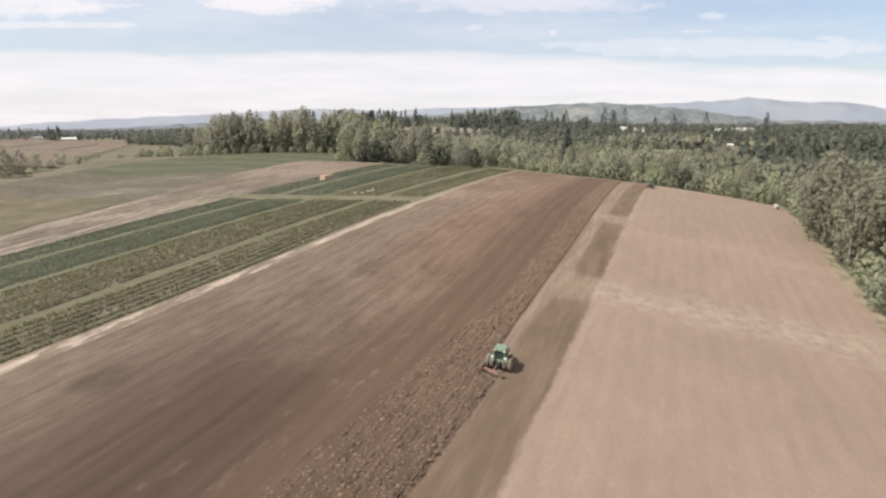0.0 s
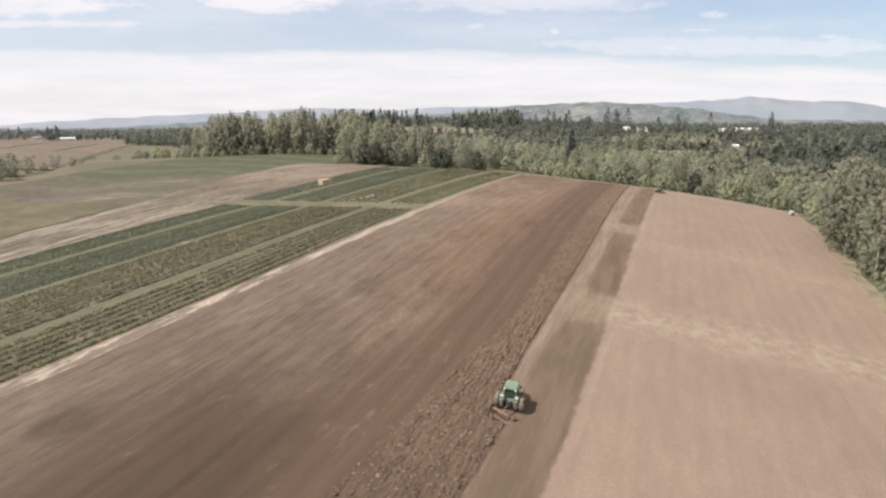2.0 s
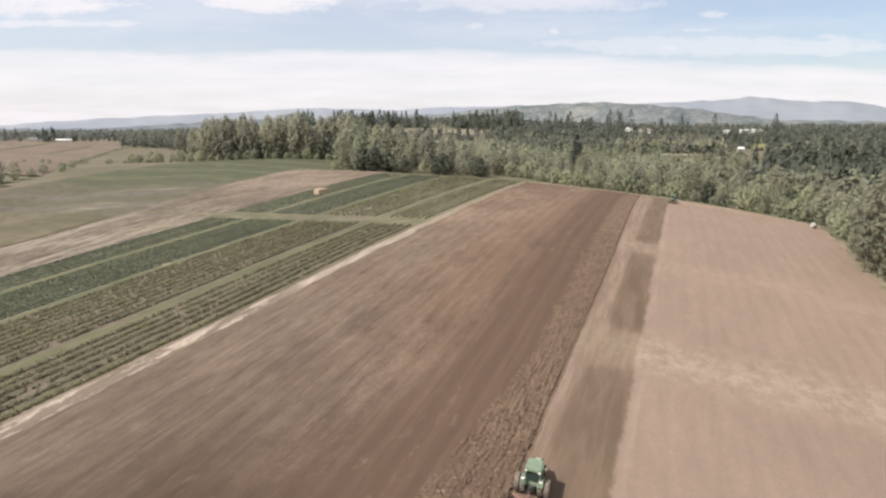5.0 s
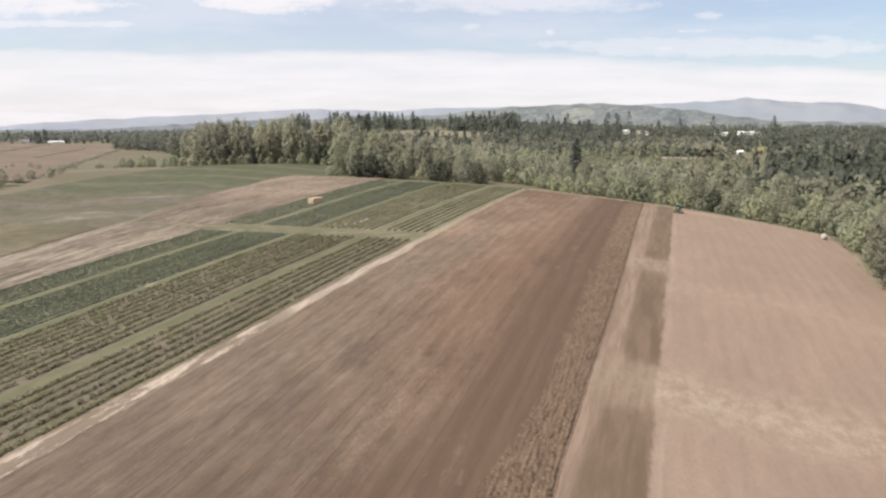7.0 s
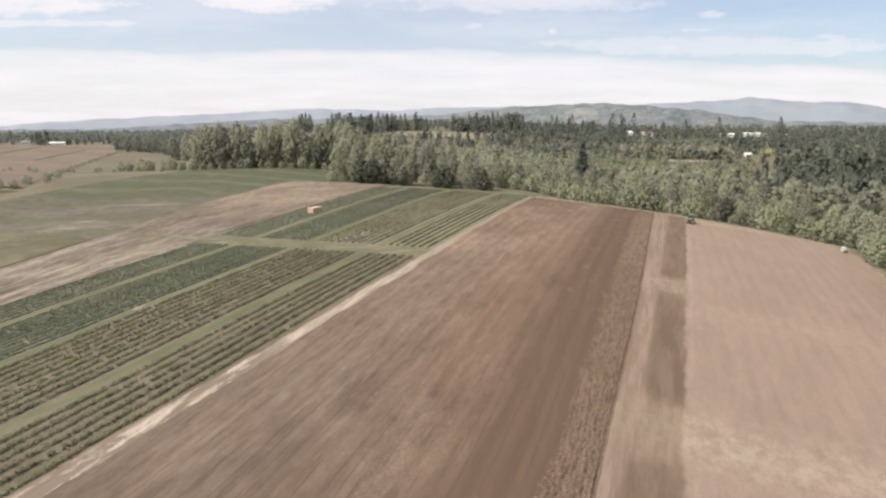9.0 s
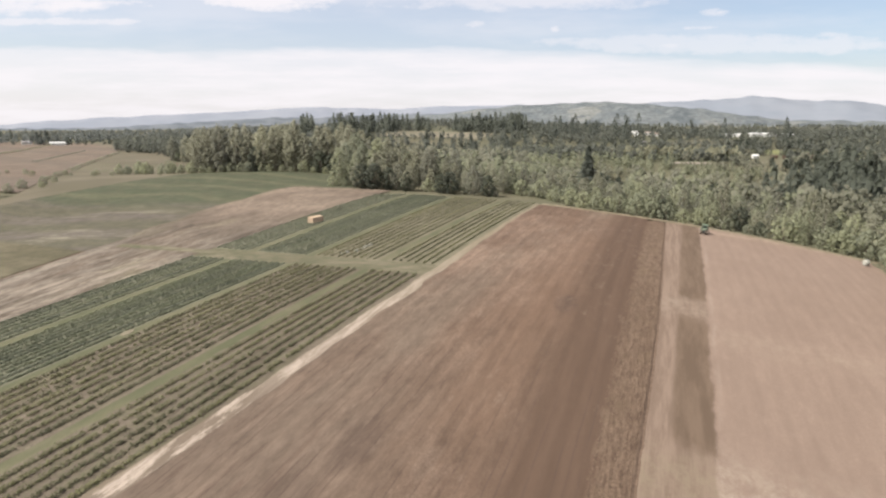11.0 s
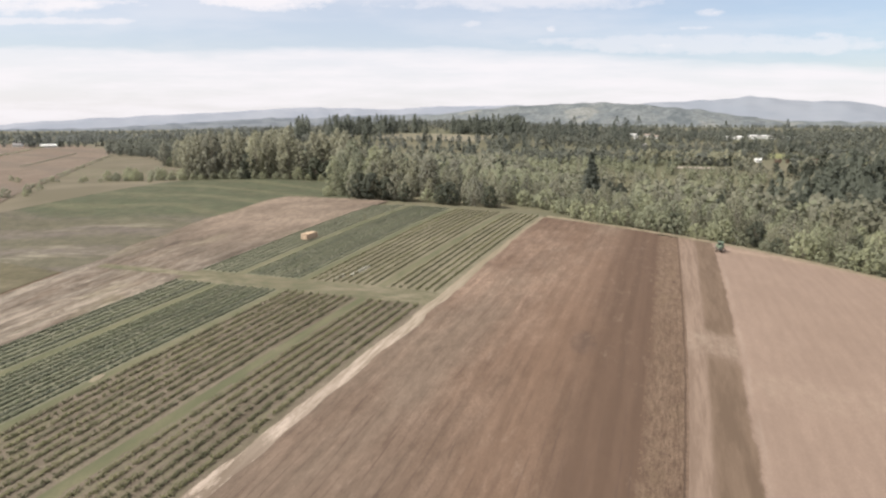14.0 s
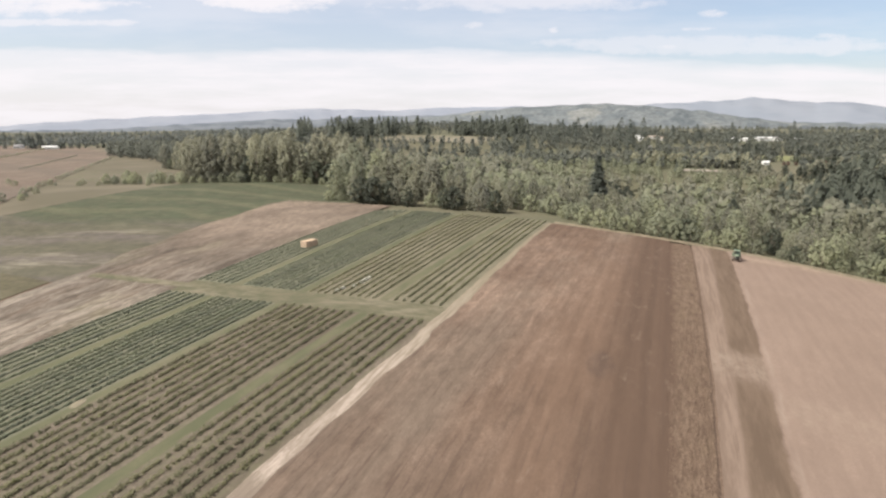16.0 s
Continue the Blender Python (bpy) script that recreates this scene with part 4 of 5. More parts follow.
px = pts[..., 0] * np.cos(turn)[:, None] - pts[..., 1] * np.sin(turn)[:, None]
py = pts[..., 0] * np.sin(turn)[:, None] + pts[..., 1] * np.cos(turn)[:, None]
base = np.stack([cx, cy, land(cx, cy) + cloddy(cx, cy)], -1)
pts = np.stack([px, py, pts[..., 2]], -1) + base[:, None]
faces = (tri[None] + 6 * np.arange(n)[:, None, None]).reshape(-1, 3)
tagged(new("soil_clods", mesh_of("soil_clods", pts, faces, CRUMB)), "loose brown clods on the turned strip", "clods", kind="stuff")

# ---- woods ----
rng = np.random.default_rng(11)
models = {
    "tall": [tree_model("tree", rng, 30, 7.4, LEAF_GREY, 1500, 0.86, 0.07, 64, loose=0.16, peak=0.5, upright=1.9) for _ in range(6)],
    "lush": [tree_model("pale_tree", rng, 30, 8.2, LEAF_GREEN, 1600, 0.86, 0.05, 60, loose=0.16, peak=0.45, upright=1.7) for _ in range(3)],
    "slim": [tree_model("slim_tree", rng, 22, 4.4, LEAF_GREY, 750, 0.74, 0.08, 44, loose=0.2, peak=0.55, upright=2.0) for _ in range(4)],
    "round": [tree_model("round_tree", rng, 15, 6.6, LEAF_GREEN, 1350, 0.54, 0.03, 60, loose=0.16, upright=1.4) for _ in range(5)],
    "dull": [tree_model("grey_tree", rng, 15, 6.0, LEAF_GREY, 1350, 0.54, 0.03, 60, loose=0.18, upright=1.5) for _ in range(5)],
    "dark": [tree_model("dark_tree", rng, 13, 6.0, LEAF_SHADE, 1000, 0.70, 0.03, 40, loose=0.12) for _ in range(3)],
    "bush": [tree_model("bush", rng, 6.5, 3.9, LEAF_GREEN, 520, 0.48, 0.03, 30, loose=0.16, upright=1.4) for _ in range(5)],
    "bare": [tree_model("bare_tree", rng, 20, 5.4, LEAF_TWIG, 1700, 0.52, 0.08, 54, bark=PALE_BARK, loose=0.3, peak=0.55, upright=1.8) for _ in range(3)],
    "fir": [tree_model("fir_tree", rng, 34, 8.2, LEAF_FIR, 1900, 1.25, 0.04, needle=True) for _ in range(3)],
    "blossom": [tree_model("white_bush", rng, 4.5, 2.6, LEAF_WHITE, 500, 0.4, 0.02, 14)],
}
LABEL = {
    "tall": "tall grey-green broadleaf tree at the wood edge",
    "lush": "tall pale green broadleaf tree in full leaf",
    "slim": "slender sparse grey-green tree standing alone or in the wood",
    "round": "rounded bright green broadleaf tree",
    "dull": "rounded dull green broadleaf tree",
    "dark": "dark green rounded tree in the shade of the wood edge",
    "bush": "leafy green bush at the field edge",
    "bare": "thin grey tree with pale bare branches",
    "fir": "dark green conifer standing above the wood",
    "blossom": "pale white-flowering bush at the field edge",
}
CATEGORY = {"bush": "bush", "fir": "conifer", "blossom": "bush"}
GROUP = {"bush": "field edge bushes", "blossom": "", "fir": "conifers"}
placed = set()


def plant(kind, x, y, scale=1.0, stretch=1.0):
    model = models[kind][int(rng.integers(len(models[kind])))]
    z = float(land(x, y)) - 0.5
    m = Matrix.LocRotScale((x, y, z), Euler((0, 0, rng.uniform(0, 6.28))), (scale, scale, scale * stretch))
    ob = copy_thing(model, m) if model.name in placed else model
    placed.add(model.name)
    ob.matrix_basis = m
    return tagged(ob, LABEL[kind], CATEGORY.get(kind, "tree"), GROUP.get(kind, "woodland trees"))


def front(x):
    """Where the wood ahead begins."""
    return 303 + 48 * smooth(-x, 157, 166) + 50 * smooth(-x, 320, 430)


for x in np.arange(-160, -72, 7.0):
    for row in range(3):
        px = x + rng.uniform(-3, 3)
        py = 303 + 5 + row * 10 + rng.uniform(-3, 3)
        kind = rng.choice(["lush" if px < -138 else "tall", "slim", "dull", "round"], p=[0.55, 0.15, 0.2, 0.1])
        size = (0.58 + 0.34 * float(smooth(-px, 95, 140))) * (0.72 if row == 0 else 1.0)
        plant(kind, px, py, size * (rng.uniform(0.78, 1.08) if kind in ("tall", "lush") else rng.uniform(0.9, 1.35)))
    plant("bush" if rng.uniform() < 0.6 else "dull", px, 303 + rng.uniform(-2, 1), rng.uniform(0.6, 1.0))
# dark rounded trees in front of the near clump
for x, k in ((-143, 0.95), (-136, 1.0), (-129, 0.85), (-119, 0.7), (-101, 0.7), (-96, 0.8), (-78, 0.75)):
    plant("dark", x, 300.5 + rng.uniform(-1, 1), k)
for x in np.arange(-300, -164, 8.0):
    for row in range(3):
        px = x + rng.uniform(-3, 3)
        py = front(px) + 5 + row * 11 + rng.uniform(-3, 3)
        kind = rng.choice(["tall", "slim", "dull", "dark", "fir"], p=[0.66, 0.12, 0.08, 0.12, 0.02])
        plant(kind, px, py, 0.98 * (rng.uniform(0.78, 1.10) if kind == "tall" else rng.uniform(0.95, 1.3) if kind != "fir" else 0.9))
    plant("bush", x, front(x) + rng.uniform(-2, 2), rng.uniform(0.6, 1.2))
# the wood runs on at a distance behind low scrub
for x in np.arange(-440, -300, 9):
    for row in range(3):
        px = x + rng.uniform(-3, 3)
        py = 425 + 0.35 * (-px - 300) + row * 12 + rng.uniform(-4, 4)
        plant(rng.choice(["tall", "dull", "dark"], p=[0.6, 0.15, 0.25]), px, py, rng.uniform(0.78, 1.0) - 0.2 * float(smooth(-px, 370, 440)))
for k in range(22):
    f = k / 21
    plant("bush", -365 + 85 * f + rng.uniform(-3, 3), 352 + 8 * f + rng.uniform(-6, 6), rng.uniform(0.6, 1.25), 1.15)
for x in np.arange(-72, 78, 5.5):
    for row in range(5):
        px = x + rng.uniform(-2, 2)
        end = float(field_end(px)) + 22 * float(smooth(-px, 30, 60))
        py = end + 8.0 + row * 9 + rng.uniform(-2, 2)
        if row == 0:
            plant("bush", px, py, rng.uniform(0.6, 1.5))
        else:
            kind = rng.choice(["round", "dull", "slim", "dark", "bare"], p=[0.50, 0.27, 0.07, 0.07, 0.09])
            plant(kind, px, py, rng.uniform(0.55, 0.98) * (0.85 if kind != "dark" else 0.8) * (1 - 0.3 * math.exp(-(((px + 38) / 16) ** 2))), 1.1)
plant("dark", -1.5, 281.5, 0.62)
plant("dark", 31.0, 269.0, 0.42)
for y in np.arange(58, 262, 6):
    for row in range(4):
        py = y + rng.uniform(-2, 2)
        px = float(right_border(py)) + 4.6 + row * 8 + rng.uniform(-1.5, 2)
        if row == 0 and not (152 < py < 206 and rng.uniform() < 0.7):
            plant("bush", px, py, rng.uniform(0.7, 1.25), 1.1)
        elif 150 < py < 206:
            plant("bare", px, py, rng.uniform(0.95, 1.3))
        else:
            plant(rng.choice(["round", "dull"], p=[0.75, 0.25]), px, py, rng.uniform(0.85, 1.18))
plant("fir", -47, 413, 1.22, 0.78)
plant("blossom", 18.5, 275.5, 0.75)
# scattered bushes on the far slope
for k in range(17):
    f = k / 16
    plant("bush", -470 + 165 * f + rng.uniform(-7, 7), 322 + 24 * f + rng.uniform(-9, 9), rng.uniform(0.35, 0.8))
for x, y, s in ((-314, 213, 1.05), (-322, 226, 0.9), (-331, 222, 1.1), (-326, 238, 0.7)):
    plant("dull", x, y, s)
for x, y, s in ((-330, 250, 0.8), (-337, 262, 0.9), (-332, 270, 0.6), (-345, 280, 0.8), (-352, 292, 0.6)):
    plant("bush", x, y, s)

for x, y in ((-112.3, 248.0), (-110.1, 267.4), (-118.0, 236.0)):
    plant("slim", x, y, 0.13)

CLEARINGS = ((-44, 384, 24, 38), (16, 620, 34, 14), (118, 1000, 50, 60), (-345, 915, 88, 62), (78, 666, 23, 52), (-38, 1040, 38, 58), (118, 706, 40, 22), (-34, 835, 14, 22), (135, 672, 36, 13), (105, 765, 22, 26))


def in_the_open(x, y):
    shut = np.zeros(len(x), bool)
    for a, b, ra, rb in CLEARINGS:
        shut |= ((x - a) / ra) ** 2 + ((y - b) / rb) ** 2 < 1
    return shut


def far_wood(name, x, y, h, conifer, quads, leaf, label, broad=0.25):
    """Trees too far off to count, each a small crown of leaf clumps with its own tint."""
    n = len(x)
    if conifer:
        f = rng.uniform(0, 1, (n, quads))
        f = 0.6 * f + 0.4 * (np.floor(f * 9) + 0.5) / 9
        ang = rng.uniform(0, 6.283, (n, quads))
        rr = h[:, None] * (broad * (1 - f) ** 0.85 + 0.008) * rng.uniform(0.5, 1.05, f.shape)
        c = np.stack([rr * np.cos(ang), rr * np.sin(ang), h[:, None] * (0.05 + 0.95 * f)], -1)
        d = np.stack([np.cos(ang), np.sin(ang), 0.55 + 0 * f], -1)
        each = np.minimum(0.12 * h, 2.7) * math.sqrt(60 / quads)
    else:
        c, d, _ = crown_cloud(rng, h, h * rng.uniform(0.30, 0.44, n), 11, quads, 0.05, 0.45, 0.12, 1.45)
        each = np.minimum(0.135 * h, 1.7) * math.sqrt(60 / quads)
    c = c + np.stack([x, y, land(x, y)], -1)[:, None]
    c, d = c.reshape(-1, 3), d.reshape(-1, 3)
    own = np.clip(0.5 + 0.30 * rough(x + 40, y, 38, 26) + 0.22 * rng.normal(0, 1, n), 0, 1)
    if conifer:
        lv, lf = leaf_quads(rng, c, d, np.repeat(each, quads)[:, None], np.array([0, 0, 1.0]) + 0.4 * d, 0.75)
    else:
        lv, lf = leaf_quads(rng, c, d, np.repeat(each, quads)[:, None])
    whole = (c - np.repeat(np.stack([x, y, land(x, y) + 0.45 * h], -1), quads, 0)) / np.repeat(0.42 * h, quads)[:, None]
    shade = 0.45 * d + 0.7 * whole + np.array([0, 0, 0.55]) + rng.normal(0, 0.08, d.shape)
    return tagged(new(name, mesh_of(name, lv, lf, leaf, False, shade, np.repeat(own, quads))), label, "woods", kind="stuff")


def scatter(n, x0, x1, y0, y1):
    x, y = rng.uniform(x0, x1, n), rng.uniform(y0, y1, n)
    keep = (y > front(x) + 46) & ~in_the_open(x, y) & ~((x > -80) & (y < 322 + 20 * (x < 0)))
    return x[keep], y[keep]


x, y = scatter(4000, -330, 420, 300, 640)
patch = rough(x, y + 900, 60, 42) + 0.4 * rng.normal(0, 1, len(x))
ravine = (x > 70 + 0.25 * (y - 440)) & (y > 395) & (y < 575)
near_fir = np.where(ravine, patch > -0.75, (patch > 1.9) & (x > -150))
mix_of = rough(x + 300, y, 70, 40) + 0.35 * rng.normal(0, 1, len(x))
green = ~near_fir & (mix_of > -0.15)
deep = ~near_fir & ~green & (mix_of < -1.05)
rise = smooth(y, 530, 570) * (1 - smooth(x, 90, 130))
for pick, name, conifer, leaf, lo, hi, label in (
    (near_fir, "conifer_wood", True, LEAF_FIR, 17, 29, "dense dark conifer wood in the valley"),
    (green, "broadleaf_wood", False, LEAF_GREEN, 9, 16, "green broadleaf wood in the valley"),
    (deep, "dark_wood", False, LEAF_SHADE, 9, 15, "dark broadleaf wood in the valley"),
    (~near_fir & ~green & ~deep, "grey_wood", False, LEAF_GREY, 10, 18, "dull green broadleaf wood in the valley"),
):
    far_wood(name, x[pick], y[pick], rng.uniform(lo, hi, pick.sum()) * (1 - 0.45 * rise[pick]), conifer, 72, leaf, label)
# a pale green row behind the clearing and a dark one beyond the pale house
x = rng.uniform(-42, 62, 70)
far_wood("pale_tree_row", x, 652 + rng.uniform(-5, 8, 70), rng.uniform(9, 14.5, 70), False, 90, LEAF_GREY, "pale green row of trees behind the clearing")
x = rng.uniform(70, 150, 50)
far_wood("dark_tree_row", x, 815 + rng.uniform(-8, 8, 50), rng.uniform(8, 12, 50), True, 90, LEAF_DARK, "dark row of conifers beyond the white house")

# the wood runs on along the tan fields
f = rng.uniform(0, 1, 170)
far_wood("edge_wood", -455 - 290 * f + rng.normal(0, 9, 170), 505 + 165 * f + rng.uniform(0, 42, 170), rng.uniform(15, 25, 170) - 4 * f, False, 90, LEAF_FAR, "dull green wood beside the tan fields")
x = rng.uniform(92, 152, 60)
far_wood("red_hedge", x, 692 + 0.12 * (x - 92) + rng.normal(0, 1.2, 60), rng.uniform(2.6, 4.4, 60), False, 60, LEAF_RED, "low dark red-brown hedge by the white house")
x = rng.uniform(104, 158, 50)
far_wood("dark_hedge", x, 716 + 0.12 * (x - 92) + rng.normal(0, 1.5, 50), rng.uniform(4.5, 7, 50), False, 60, LEAF_SHADE, "dark clipped hedge behind the red one")
# hedges on the far plain
t = rng.uniform(0, 1, 420)
for shift, y0, y1, lo, hi in ((-2, 300, 620, 0.8, 2.2), (-75, 430, 640, 0.6, 1.4), (-190, 420, 800, 1.0, 2.6)):
    hy = y0 + (y1 - y0) * t
    far_wood("hedge", slope_edge(hy) + shift + rng.normal(0, 2.0, len(t)), hy, rng.uniform(lo, hi, len(t)), False, 12, LEAF_GREY, "dull hedge between the far fields")

n = 7000
b, r = np.radians(rng.uniform(-66, 26, n)), 620 + 2000 * rng.uniform(0, 1, n) ** 1.3
x, y = r * np.sin(b), r * np.cos(b)
patchy = rough(x, y, 150, 90) + 0.5 * rough(x, y, 60, 40)
keep = ~in_the_open(x, y) & (y > front(x) + 60) & (rng.uniform(0, 1, n) < 0.5) & (patchy > np.where(x < -420, 0.35, -0.8)) & ((x > -430) | (r > 1250))
x, y = x[keep], y[keep]
fir = np.where(x > -150, rough(x + 70, y, 110, 70) > 1.7, rng.uniform(0, 1, len(x)) < 0.3)
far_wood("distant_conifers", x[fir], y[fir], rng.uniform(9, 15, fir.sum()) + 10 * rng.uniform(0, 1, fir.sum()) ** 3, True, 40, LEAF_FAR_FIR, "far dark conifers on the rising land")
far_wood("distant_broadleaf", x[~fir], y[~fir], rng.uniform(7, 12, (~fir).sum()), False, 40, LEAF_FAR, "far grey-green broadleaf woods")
b, r = rng.uniform(-33, -12.5, 380), rng.uniform(990, 1130, 380)
keep = ~in_the_open(r * np.sin(np.radians(b)), r * np.cos(np.radians(b))) & (rough(b * 10, b * 0, 14, 9) > -0.9)
b, r = np.radians(b[keep]), r[keep]
x, y = r * np.sin(b), r * np.cos(b)
far_wood("conifer_stand", x, y, np.clip(rng.uniform(40, 63, len(b)) - land(x, y), 11, 38), True, 110, LEAF_FAR_FIR, "dark stand of conifers on the ridge")
b, r = np.radians(rng.uniform(-46, -16, 1500)), rng.uniform(720, 1700, 1500)
x, y = r * np.sin(b), r * np.cos(b)
keep = (rough(x, y, 120, 80) > -0.7) & ((x > -430) | ((x > -620) & (y > 620)) | (r > 1150)) & ~in_the_open(x, y)
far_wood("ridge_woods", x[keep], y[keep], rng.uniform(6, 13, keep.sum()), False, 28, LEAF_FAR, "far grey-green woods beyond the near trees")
# conifers and hedge trees by the far barn
far_wood("farm_conifers", np.array([-1020, -1012, -1005, -1027, -800.0]), np.array([752, 762, 748, 760, 905.0]), np.array([24, 26, 20, 17, 18.0]), True, 120, LEAF_FAR_FIR, "dark conifers beside the far barn")
x = rng.uniform(-975, -820, 40)
far_wood("farm_hedge", x, 764 + (x + 975) * 0.9 + rng.normal(0, 4, 40), rng.uniform(5, 11, 40), False, 60, LEAF_DARK, "dark row of trees beyond the tan field")
# single tall conifers that stand above the woods, in loose groups
b = np.concatenate([rng.normal(m, s, k) for m, s, k in ((-10.5, 0.8, 7), (-7.6, 0.9, 9), (-4.2, 0.5, 5), (-2.5, 0.1, 1), (0.0, 0.15, 1), (2.2, 0.3, 2), (4.5, 0.1, 1), (9.1, 0.3, 2))])
r = rng.uniform(800, 1000, len(b))
b = np.radians(b)
x, y = -4 + r * np.sin(b), 45 + r * np.cos(b)
far_wood("tall_conifers", x, y, np.clip(rng.uniform(40, 60, len(b)) - land(x, y), 12, 40), True, 260, LEAF_FAR_FIR, "tall dark conifers standing above the far woods", 0.32)
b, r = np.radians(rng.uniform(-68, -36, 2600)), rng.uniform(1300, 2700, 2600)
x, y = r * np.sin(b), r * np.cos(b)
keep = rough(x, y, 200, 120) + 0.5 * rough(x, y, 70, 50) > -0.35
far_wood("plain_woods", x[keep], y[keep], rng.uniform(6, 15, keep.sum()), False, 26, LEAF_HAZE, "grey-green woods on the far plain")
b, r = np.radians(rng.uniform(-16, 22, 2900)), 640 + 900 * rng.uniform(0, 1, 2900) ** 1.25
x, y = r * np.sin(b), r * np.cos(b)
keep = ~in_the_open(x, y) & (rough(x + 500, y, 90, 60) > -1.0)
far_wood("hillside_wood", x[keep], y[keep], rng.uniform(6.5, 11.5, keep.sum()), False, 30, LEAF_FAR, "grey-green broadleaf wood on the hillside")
for kind in models:
    for ob in models[kind]:
        if ob.name not in placed:
            for child in list(ob.children):
                bpy.data.objects.remove(child)
            bpy.data.objects.remove(ob)


# ---- far hills ----
def ridge(name, distance, depth, skyline, label, material, seed, jag):
    """A range of hills; skyline gives the height at bearings in degrees to the right of +y."""
    n, m = 260, 14
    r = np.random.default_rng(seed)
    degrees = np.linspace(skyline[0][0], skyline[-1][0], n + 1)
    bearings = np.radians(degrees)
    waves = [(r.uniform(20, 260), r.uniform(0, 6.28)) for _ in range(14)]
    profile = sum(math.sqrt(20 / w) * np.sin(w * bearings + p) for w, p in waves)
    top = np.interp(degrees, *zip(*skyline)) + jag * profile
    verts = []
    for k in range(m + 1):
        f = k / m
        d = distance - depth * (1 - f)
        z = -20 + (top + 20) * smooth(np.full(n + 1, f), 0, 1) * (1 + 0.025 * np.sin(bearings * 90 + k * 1.3) * (f < 1))
        verts.append(np.stack([d * np.sin(bearings), d * np.cos(bearings), z], -1))
    w = n + 1
    i = (np.arange(m)[:, None] * w + np.arange(n)).ravel()
    me = mesh_of(name, np.concatenate(verts), np.stack([i, i + 1, i + w + 1, i + w], -1), material, True)
    return tagged(new(name, me), label, "hills", kind="structure")


# Distance haze is painted into the colours of these ranges as blue-grey.
a = Mat("hazed_far_mountains", 1.0, 0.0)
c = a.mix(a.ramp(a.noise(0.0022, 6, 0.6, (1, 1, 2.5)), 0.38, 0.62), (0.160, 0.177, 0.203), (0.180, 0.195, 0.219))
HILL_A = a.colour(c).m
a = Mat("haze_paled_range", 1.0, 0.0)
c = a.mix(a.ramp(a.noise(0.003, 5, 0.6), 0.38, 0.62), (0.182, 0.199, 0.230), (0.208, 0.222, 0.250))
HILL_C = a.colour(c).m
a = Mat("hazed_wooded_ridge", 1.0, 0.0)
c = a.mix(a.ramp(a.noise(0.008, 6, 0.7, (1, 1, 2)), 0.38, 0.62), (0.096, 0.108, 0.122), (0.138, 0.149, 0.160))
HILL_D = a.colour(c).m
# the hill ahead: woods, meadows and pale fields in patches, haze in the colour
a = Mat("hazed_far_hills", 1.0, 0.0)
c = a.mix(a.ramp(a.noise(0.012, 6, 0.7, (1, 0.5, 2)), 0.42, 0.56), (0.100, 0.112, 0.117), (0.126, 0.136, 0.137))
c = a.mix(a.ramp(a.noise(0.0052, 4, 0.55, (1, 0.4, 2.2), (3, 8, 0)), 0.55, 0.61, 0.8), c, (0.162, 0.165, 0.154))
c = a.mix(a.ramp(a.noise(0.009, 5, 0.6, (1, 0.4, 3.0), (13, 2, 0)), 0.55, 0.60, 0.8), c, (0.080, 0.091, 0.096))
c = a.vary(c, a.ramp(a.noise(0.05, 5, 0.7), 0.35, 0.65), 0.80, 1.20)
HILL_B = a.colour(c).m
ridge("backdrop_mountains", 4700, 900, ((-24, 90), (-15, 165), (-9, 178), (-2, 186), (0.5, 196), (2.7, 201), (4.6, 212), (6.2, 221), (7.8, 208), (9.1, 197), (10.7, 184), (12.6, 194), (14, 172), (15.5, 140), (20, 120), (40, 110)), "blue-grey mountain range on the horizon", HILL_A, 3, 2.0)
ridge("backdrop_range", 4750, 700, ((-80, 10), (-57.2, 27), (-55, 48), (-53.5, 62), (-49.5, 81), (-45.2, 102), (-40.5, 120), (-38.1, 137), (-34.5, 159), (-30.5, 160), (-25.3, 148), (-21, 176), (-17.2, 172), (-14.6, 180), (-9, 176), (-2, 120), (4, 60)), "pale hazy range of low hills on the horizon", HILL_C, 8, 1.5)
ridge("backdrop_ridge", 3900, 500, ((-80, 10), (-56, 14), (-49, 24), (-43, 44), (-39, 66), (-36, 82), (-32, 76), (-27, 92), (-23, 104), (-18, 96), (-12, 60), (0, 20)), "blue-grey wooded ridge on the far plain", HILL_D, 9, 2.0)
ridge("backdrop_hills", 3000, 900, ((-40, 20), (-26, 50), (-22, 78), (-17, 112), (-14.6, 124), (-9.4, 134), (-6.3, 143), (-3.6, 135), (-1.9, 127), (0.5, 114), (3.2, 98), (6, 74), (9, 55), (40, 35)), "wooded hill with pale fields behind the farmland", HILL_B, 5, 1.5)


# ---- shapes ----
def box(bm, x0, x1, y0, y1, z0, z1, bevel=0.02, top=1.0):
    """A bevelled box; top scales its upper face."""
    r = bmesh.ops.create_cube(bm, size=1)["verts"]
    cx, cy = (x0 + x1) / 2, (y0 + y1) / 2
    for v in r:
        k = top if v.co.z > 0 else 1.0
        v.co = (cx + v.co.x * (x1 - x0) * k, cy + v.co.y * (y1 - y0) * k, z0 + (v.co.z + 0.5) * (z1 - z0))
    if bevel:
        edges = {e for v in r for e in v.link_edges}
        bmesh.ops.bevel(bm, geom=list(edges), offset=bevel, segments=2, affect="EDGES")


